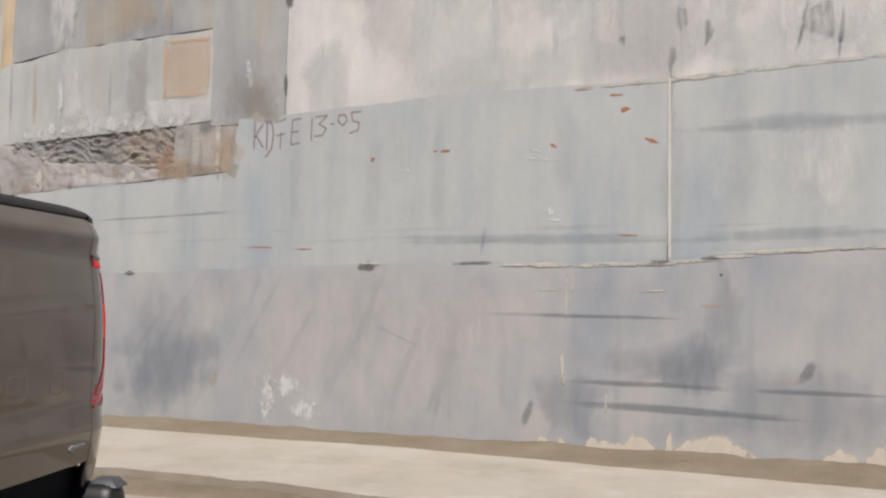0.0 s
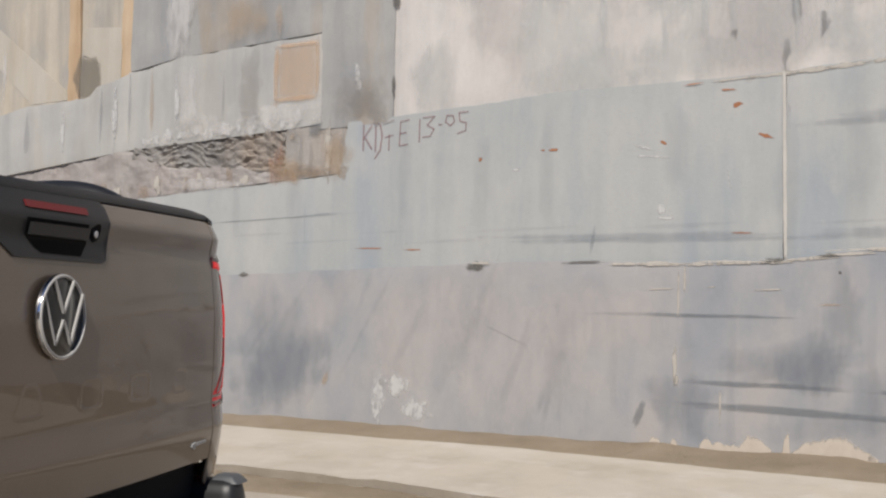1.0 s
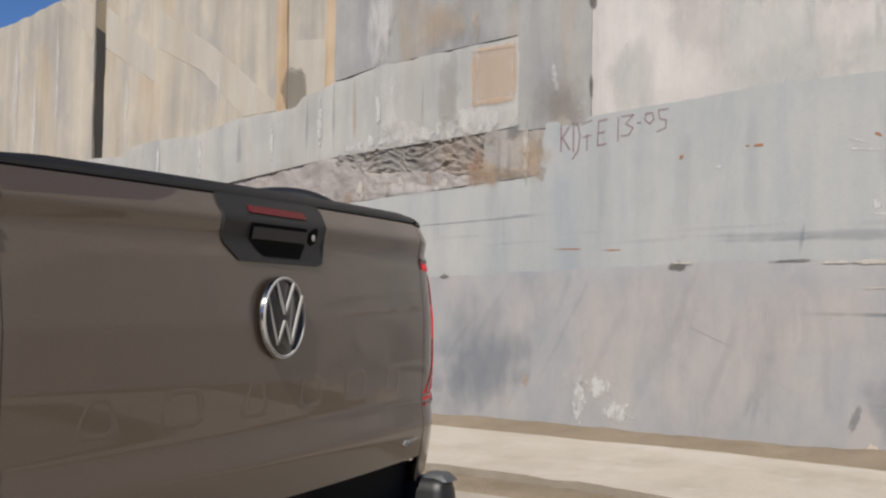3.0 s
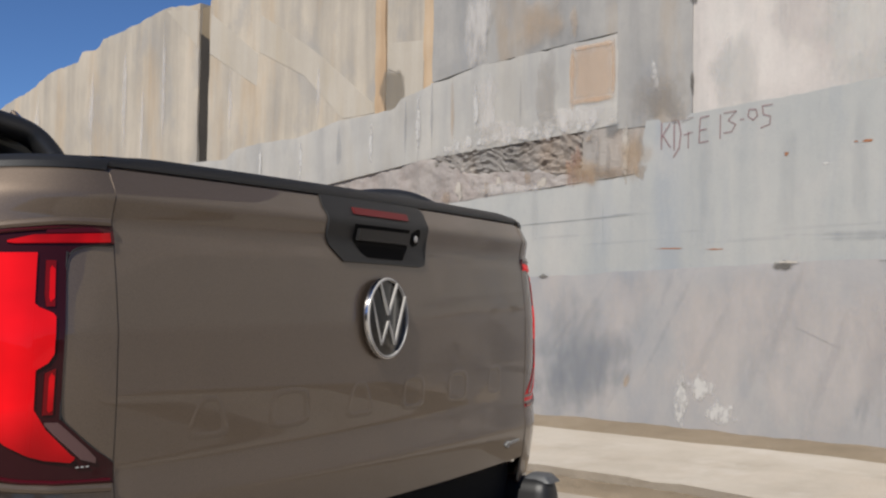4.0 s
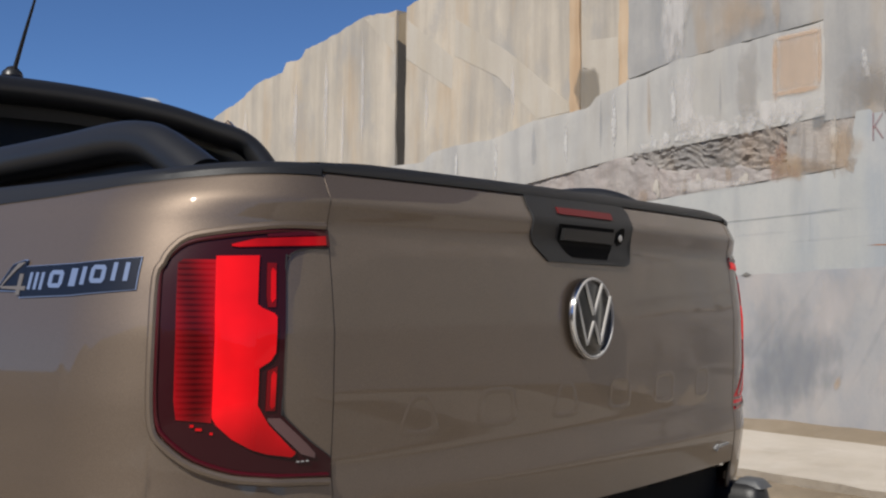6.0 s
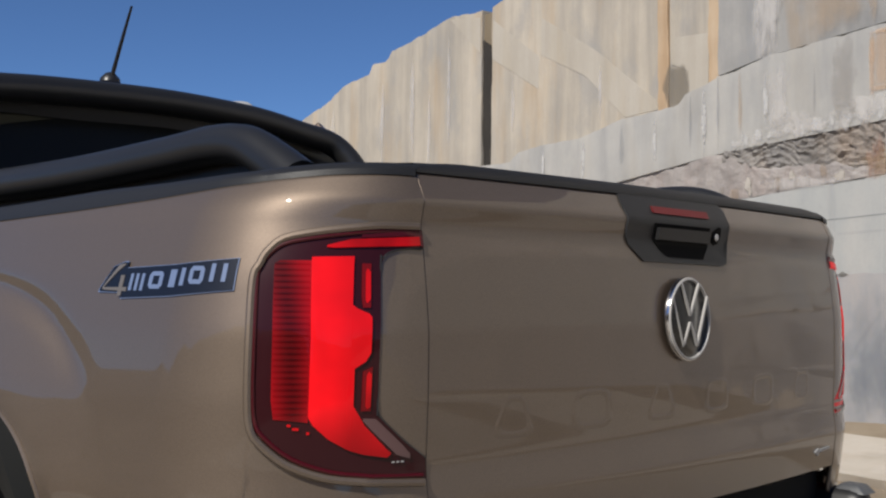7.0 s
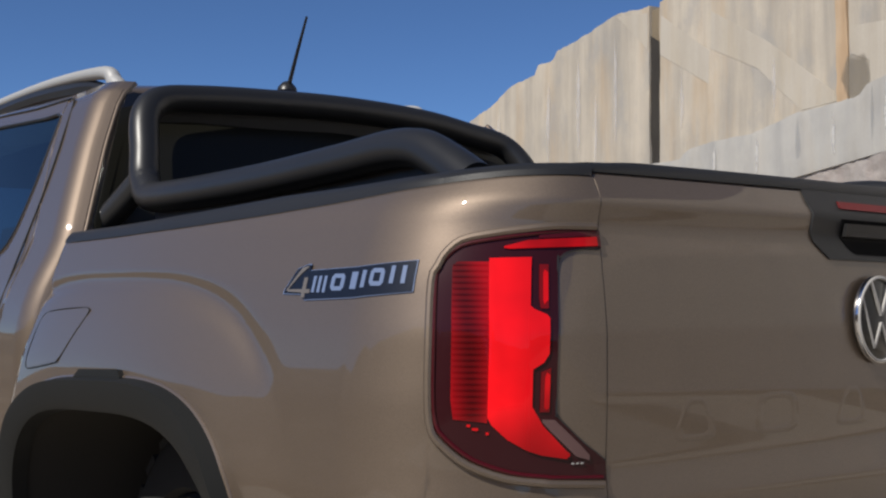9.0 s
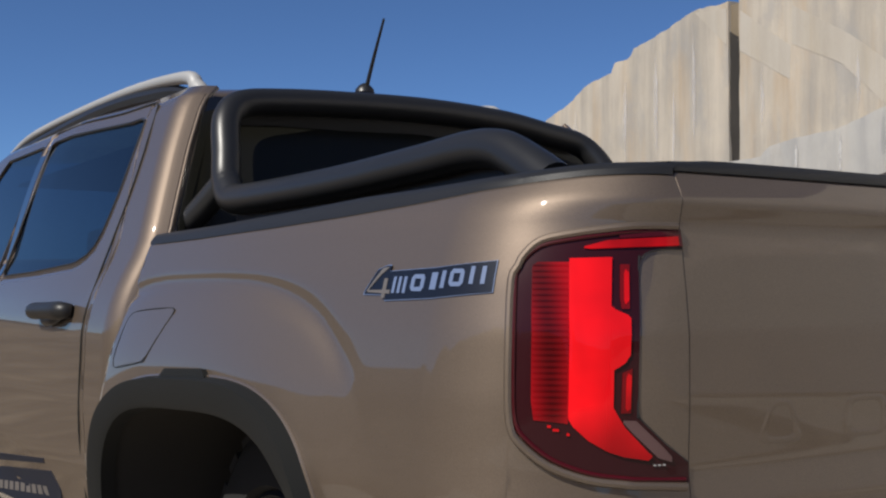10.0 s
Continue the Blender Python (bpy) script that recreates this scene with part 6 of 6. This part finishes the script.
def cab_shell():
    for side in (0, 1):
        f = cab if side == 0 else mirrored(cab)
        name = (("cab_corner_panel", 1.69, 1.9255), ("rear_door", 1.9255, 3.318), ("front_door", 3.324, 4.62), ("front_wing", 4.626, 5.0))
        for part_name, a, c in name:
            ys = sorted({*np.linspace(a, c, 34).round(4), *[round(w + e, 4) for lo, hi in WIN_R for w, e in ((lo, 0.001), (lo, 0.015), (lo, 0.03), (lo, 0.05), (hi, -0.001), (hi, -0.01), (hi, -0.03), (lo, -0.001), (hi, 0.001)) if a < w + e < c], *([a + 0.02 + 0.10 * t * t for t in np.linspace(0, 1, 16)] if a < 1.7 else [])})
            verts, faces = [], []
            for half in (0, 1):
                first, m = len(verts), 26 if half == 0 else 9
                for y in ys:
                    lo, hi = win_low(y), win_high(y)
                    if lo is None:
                        lo = hi = 1.36
                    z0, z1 = (0.29, lo) if half == 0 else (hi, roof_edge(y))
                    for k in range(m):
                        verts.append(f(y, z0 + (z1 - z0) * k / (m - 1)))
                faces += grid_faces(len(ys), m, first)
            lab = {"rear_door": "beige rear door with tinted window", "front_door": "beige front door with tinted window"}.get(part_name, "")
            ob = raw(part_name, verts, faces, PAINT, TRUCK, True, lab)
            s = ob.modifiers.new("thickness", "SOLIDIFY")
            s.thickness, s.offset = 0.012, -1
            for lo_y, hi_y in WIN_R:
                if a <= lo_y < c:
                    yy = np.linspace(lo_y + 0.002, hi_y - 0.002, 30)
                    v = []
                    for y in yy:
                        for k in range(8):
                            z = win_low(y) - 0.004 + (win_high(y) - win_low(y) + 0.008) * k / 7
                            v.append(f(y, z, -0.006))
                    pane = raw("window", v, grid_faces(30, 8), TINT, ob, True, "dark tinted side window")
                    pane.visible_shadow = False
                    loop = [f(y, win_low(y), 0.0) for y in yy] + [f(y, win_high(y), 0.0) for y in yy[::-1]]
                    loop.append(loop[0])
                    tube("window_seal", loop, 0.0032, SATIN, ob, 6, "black window seal", 1)
            if part_name == "rear_door":
                edge = [f(y, z, 0.0018) for y, z in ((3.31, 1.668), (2.89, 1.662), (2.30, 1.635), (1.95, 1.629), (1.890, 1.622), (1.868, 1.600), (1.862, 1.50), (1.868, 1.44), (1.915, 1.32), (1.985, 1.21), (1.97, 1.10), (1.962, 0.98), (1.958, 0.86), (1.970, 0.67), (1.99, 0.47))]
                tube("door_gap", edge, 0.0028, DARK, ob, 6, "", 4)
                lay("pillar_trim", f, [([(3.285, 1.58), (3.372, 1.58)], [(3.285, 1.11), (3.372, 1.105)])], GLOSS_BLACK, ob, 0.001, 0.003, 6, 10, "gloss black pillar trim")
            if part_name.endswith("door"):
                hy = 2.08 if part_name == "rear_door" else 3.42
                pts = [f(hy + 0.02, 0.996, 0.002), f(hy + 0.04, 0.997, 0.034), f(hy + 0.20, 0.994, 0.040), f(hy + 0.34, 0.991, 0.036), f(hy + 0.37, 0.990, 0.002)]
                tube("door_handle", pts, [0.020, 0.027, 0.026, 0.026, 0.020], BLACK, ob, 12, "dark grey door handle")
                tube("handle_grip", [f(hy + 0.10, 0.975, 0.010), f(hy + 0.15, 0.966, 0.016), f(hy + 0.24, 0.964, 0.016), f(hy + 0.29, 0.973, 0.010)], [0.008, 0.016, 0.016, 0.008], SATIN, ob, 10, "black inner side of the handle")
                # flat black sheet that paints the shade in the cup behind the handle
                lay("handle_cup_shade", f, [([(hy + 0.03, 0.985), (hy + 0.20, 1.012), (hy + 0.36, 0.985)], [(hy + 0.03, 0.975), (hy + 0.20, 0.945), (hy + 0.36, 0.975)])], SATIN, ob, 0.0015, 0.002, 12, 4)
                if part_name == "rear_door":
                    g = lay("door_decal", f, [([(2.29, 0.455), (2.355, 0.502), (3.30, 0.392)], [(2.29, 0.445), (2.33, 0.36), (3.30, 0.30)])], DECAL_NAVY, ob, 0.0016, 0.002, 14, 4, "dark film decal with plain pale bars")
                    lay("decal_stripe", f, [([(2.38, 0.537), (3.30, 0.443)], [(2.42, 0.518), (3.30, 0.416)])], DECAL_NAVY, g, 0.0016, 0.002, 10, 2)
                    for k in range(9):
                        y = 2.47 + k * 0.085
                        z = 0.437 - 0.115 * (y - 2.47)
                        lay("letter_bar", f, [([(y, z), (y + 0.06, z - 0.007)], [(y, z - 0.03), (y + 0.06, z - 0.037)])], DECAL_SAND, g, 0.003, 0.002, 3, 2)
        box("sill", (-0.90 if side == 0 else 0.84, 1.75, 0.24), (-0.84 if side == 0 else 0.90, 4.3, 0.33), BLACK, TRUCK, 0.015)
    # roof
    ys = np.linspace(1.70, 4.75, 50)
    verts = []
    for y in ys:
        zr = roof_edge(y)
        rounded = 0.04 * (1 - min(1.0, (y - 1.70) / 0.16)) ** 2
        yy = 1.69 + LEAN * (zr - 1.2) + (y - 1.70) * (4.75 - 1.69 - LEAN * (zr - 1.2)) / 3.05
        we = cab_w(yy, zr)
        for t in np.linspace(-1, 1, 33):
            x = we * math.sin(t * math.pi / 2)
            crown = (0.018 + 0.067 * smooth_step(1.75, 2.35, yy)) * (1 - abs(x / we) ** 2.4)
            verts.append((x, yy, zr + crown - rounded))
    ob = raw("roof", verts, grid_faces(50, 33), PAINT, TRUCK, True, "beige roof")
    s = ob.modifiers.new("thickness", "SOLIDIFY")
    s.thickness, s.offset = 0.012, -1
    # back of the cab: frame below and beside, dark glass
    back = lambda z: 1.69 + LEAN * max(0.0, z - 1.2)

    def rear(x, z, off=0.0):
        return Vector((x, back(z) - off + 0.03 * (abs(x) / 0.8) ** 3, z))

    wl = lambda z: cab_w(back(z) + 0.001, z)
    verts = []
    for z in np.linspace(0.95, 1.62, 20):
        for t in np.linspace(-1, 1, 25):
            x = t * (wl(z) + 0.004)
            verts.append((x, back(z) + 0.004, z))
    raw("cab_back", verts, grid_faces(20, 25), PAINT, TRUCK, True, "beige back of the cab")
    bz = lambda x, z, off=0.0: Vector((x, back(z) - off, z))
    lay("rear_window_frame", bz, [([(-0.822, 1.236), (-0.68, 1.605), (-0.66, 1.614), (0.66, 1.614), (0.68, 1.605), (0.822, 1.236)], [(-0.822, 0.90), (0.822, 0.90)])], GLOSS_BLACK, TRUCK, 0.004, 0.006, 14, 10, "black rear window surround")
    lay("rear_window", bz, [([(-0.818, 1.238), (-0.704, 1.562), (-0.67, 1.572), (0.67, 1.572), (0.704, 1.562), (0.818, 1.238)], [(-0.818, 1.00), (0.818, 1.00)])], REAR_GLASS, TRUCK, 0.010, 0.004, 14, 8, "dark tinted rear window")
    # windscreen, bonnet and front, out of the camera's sight
    verts = []
    for y, z, w in ((4.72, 1.70, 0.66), (5.0, 1.42, 0.78), (5.22, 1.19, 0.86), (5.30, 1.16, 0.90), (5.8, 1.10, 0.90), (6.1, 1.02, 0.86), (6.18, 0.85, 0.84), (6.2, 0.50, 0.84)):
        for t in np.linspace(-1, 1, 13):
            verts.append((w * t, y - 0.10 * t * t, z + 0.04 * (1 - t * t)))
    pane = raw("windscreen", verts[:39], grid_faces(3, 13), SCREEN, TRUCK, True, "clear windscreen")
    pane.visible_shadow = False
    raw("bonnet", verts[26:], grid_faces(6, 13), PAINT, TRUCK, True, "beige bonnet and front")
    for sx in (-1, 1):
        v = []
        for y, zt, w in ((4.62, 1.12, 0.94), (5.0, 1.14, 0.95), (5.25, 1.13, 0.93), (5.8, 1.08, 0.91), (6.1, 1.0, 0.87)):
            for k in range(8):
                z = 0.75 + (zt - 0.75) * k / 7
                v.append((sx * (w + 0.03 * math.sin(math.pi * k / 9)), y, z))
        raw("wing", v, grid_faces(5, 8), PAINT, TRUCK, True)
        rail = [(sx * 0.575, 2.13, roof_edge(2.16) + 0.0), (sx * 0.586, 2.18, roof_edge(2.2) + 0.046), (sx * 0.592, 2.30, roof_edge(2.3) + 0.088), (sx * 0.60, 3.0, roof_edge(3.0) + 0.094), (sx * 0.61, 4.2, roof_edge(4.2) + 0.086), (sx * 0.61, 4.75, roof_edge(4.7) + 0.06)]
        r = tube("roof_rail", rail, [0.028, 0.026, 0.021, 0.018, 0.017, 0.016], SILVER, TRUCK, 14, "matt light silver roof rail", 6)
        # black tube thick enough to stand for the shadow between rail and roof
        tube("rail_shadow_gap", [(sx * 0.575, 2.27, roof_edge(2.27) + 0.04), (sx * 0.585, 2.50, roof_edge(2.5) + 0.058), (sx * 0.60, 3.2, roof_edge(3.2) + 0.060), (sx * 0.61, 4.6, roof_edge(4.6) + 0.052)], [0.014, 0.026, 0.028, 0.026], SATIN, r, 8, "black rail base that fills in the shadow gap")
    ant = tube("antenna", [(-0.01, 2.125, 1.735), (-0.012, 2.06, 1.85), (-0.02, 1.985, 1.955)], [0.0075, 0.006, 0.004], SATIN, TRUCK, 10, "black rod antenna", 6)
    disc("antenna_foot", (-0.01, 2.13, 1.732), (0, 0, 1), ((0, 0.034), (0.012, 0.031), (0.028, 0.016), (0.034, 0.0)), SATIN, ant, 20)
    for sx in (-1, 1):
        lo, hi = sorted((sx * 0.84, sx * 0.87))
        box("door_card", (lo, 2.0, 0.5), (hi, 4.5, 1.09), DARK, TRUCK, 0.01)
    box("headliner", (-0.62, 2.02, 1.555), (0.62, 4.5, 1.57), DARK, TRUCK, 0.004)
    box("cabin_floor", (-0.84, 1.85, 0.48), (0.84, 4.9, 0.52), DARK, TRUCK, 0.004)
    # seats, seen dimly through the glass
    for x, y in ((-0.40, 3.15), (0.40, 3.15)):
        st = box("front_seat", (x - 0.27, y - 0.14, 0.62), (x + 0.27, y, 1.29), SEAT, TRUCK, 0.05, "dark fabric front seat")
        box("head_rest", (x - 0.15, y - 0.15, 1.28), (x + 0.15, y - 0.05, 1.50), SEAT, st, 0.03)
    st = box("rear_bench", (-0.66, 1.95, 0.62), (0.66, 2.10, 1.18), SEAT, TRUCK, 0.05, "dark fabric rear bench")
    for x in (-0.42, 0.42):
        box("head_rest", (x - 0.12, 2.0, 1.2), (x + 0.12, 2.09, 1.34), SEAT, st, 0.03)


cab_shell()
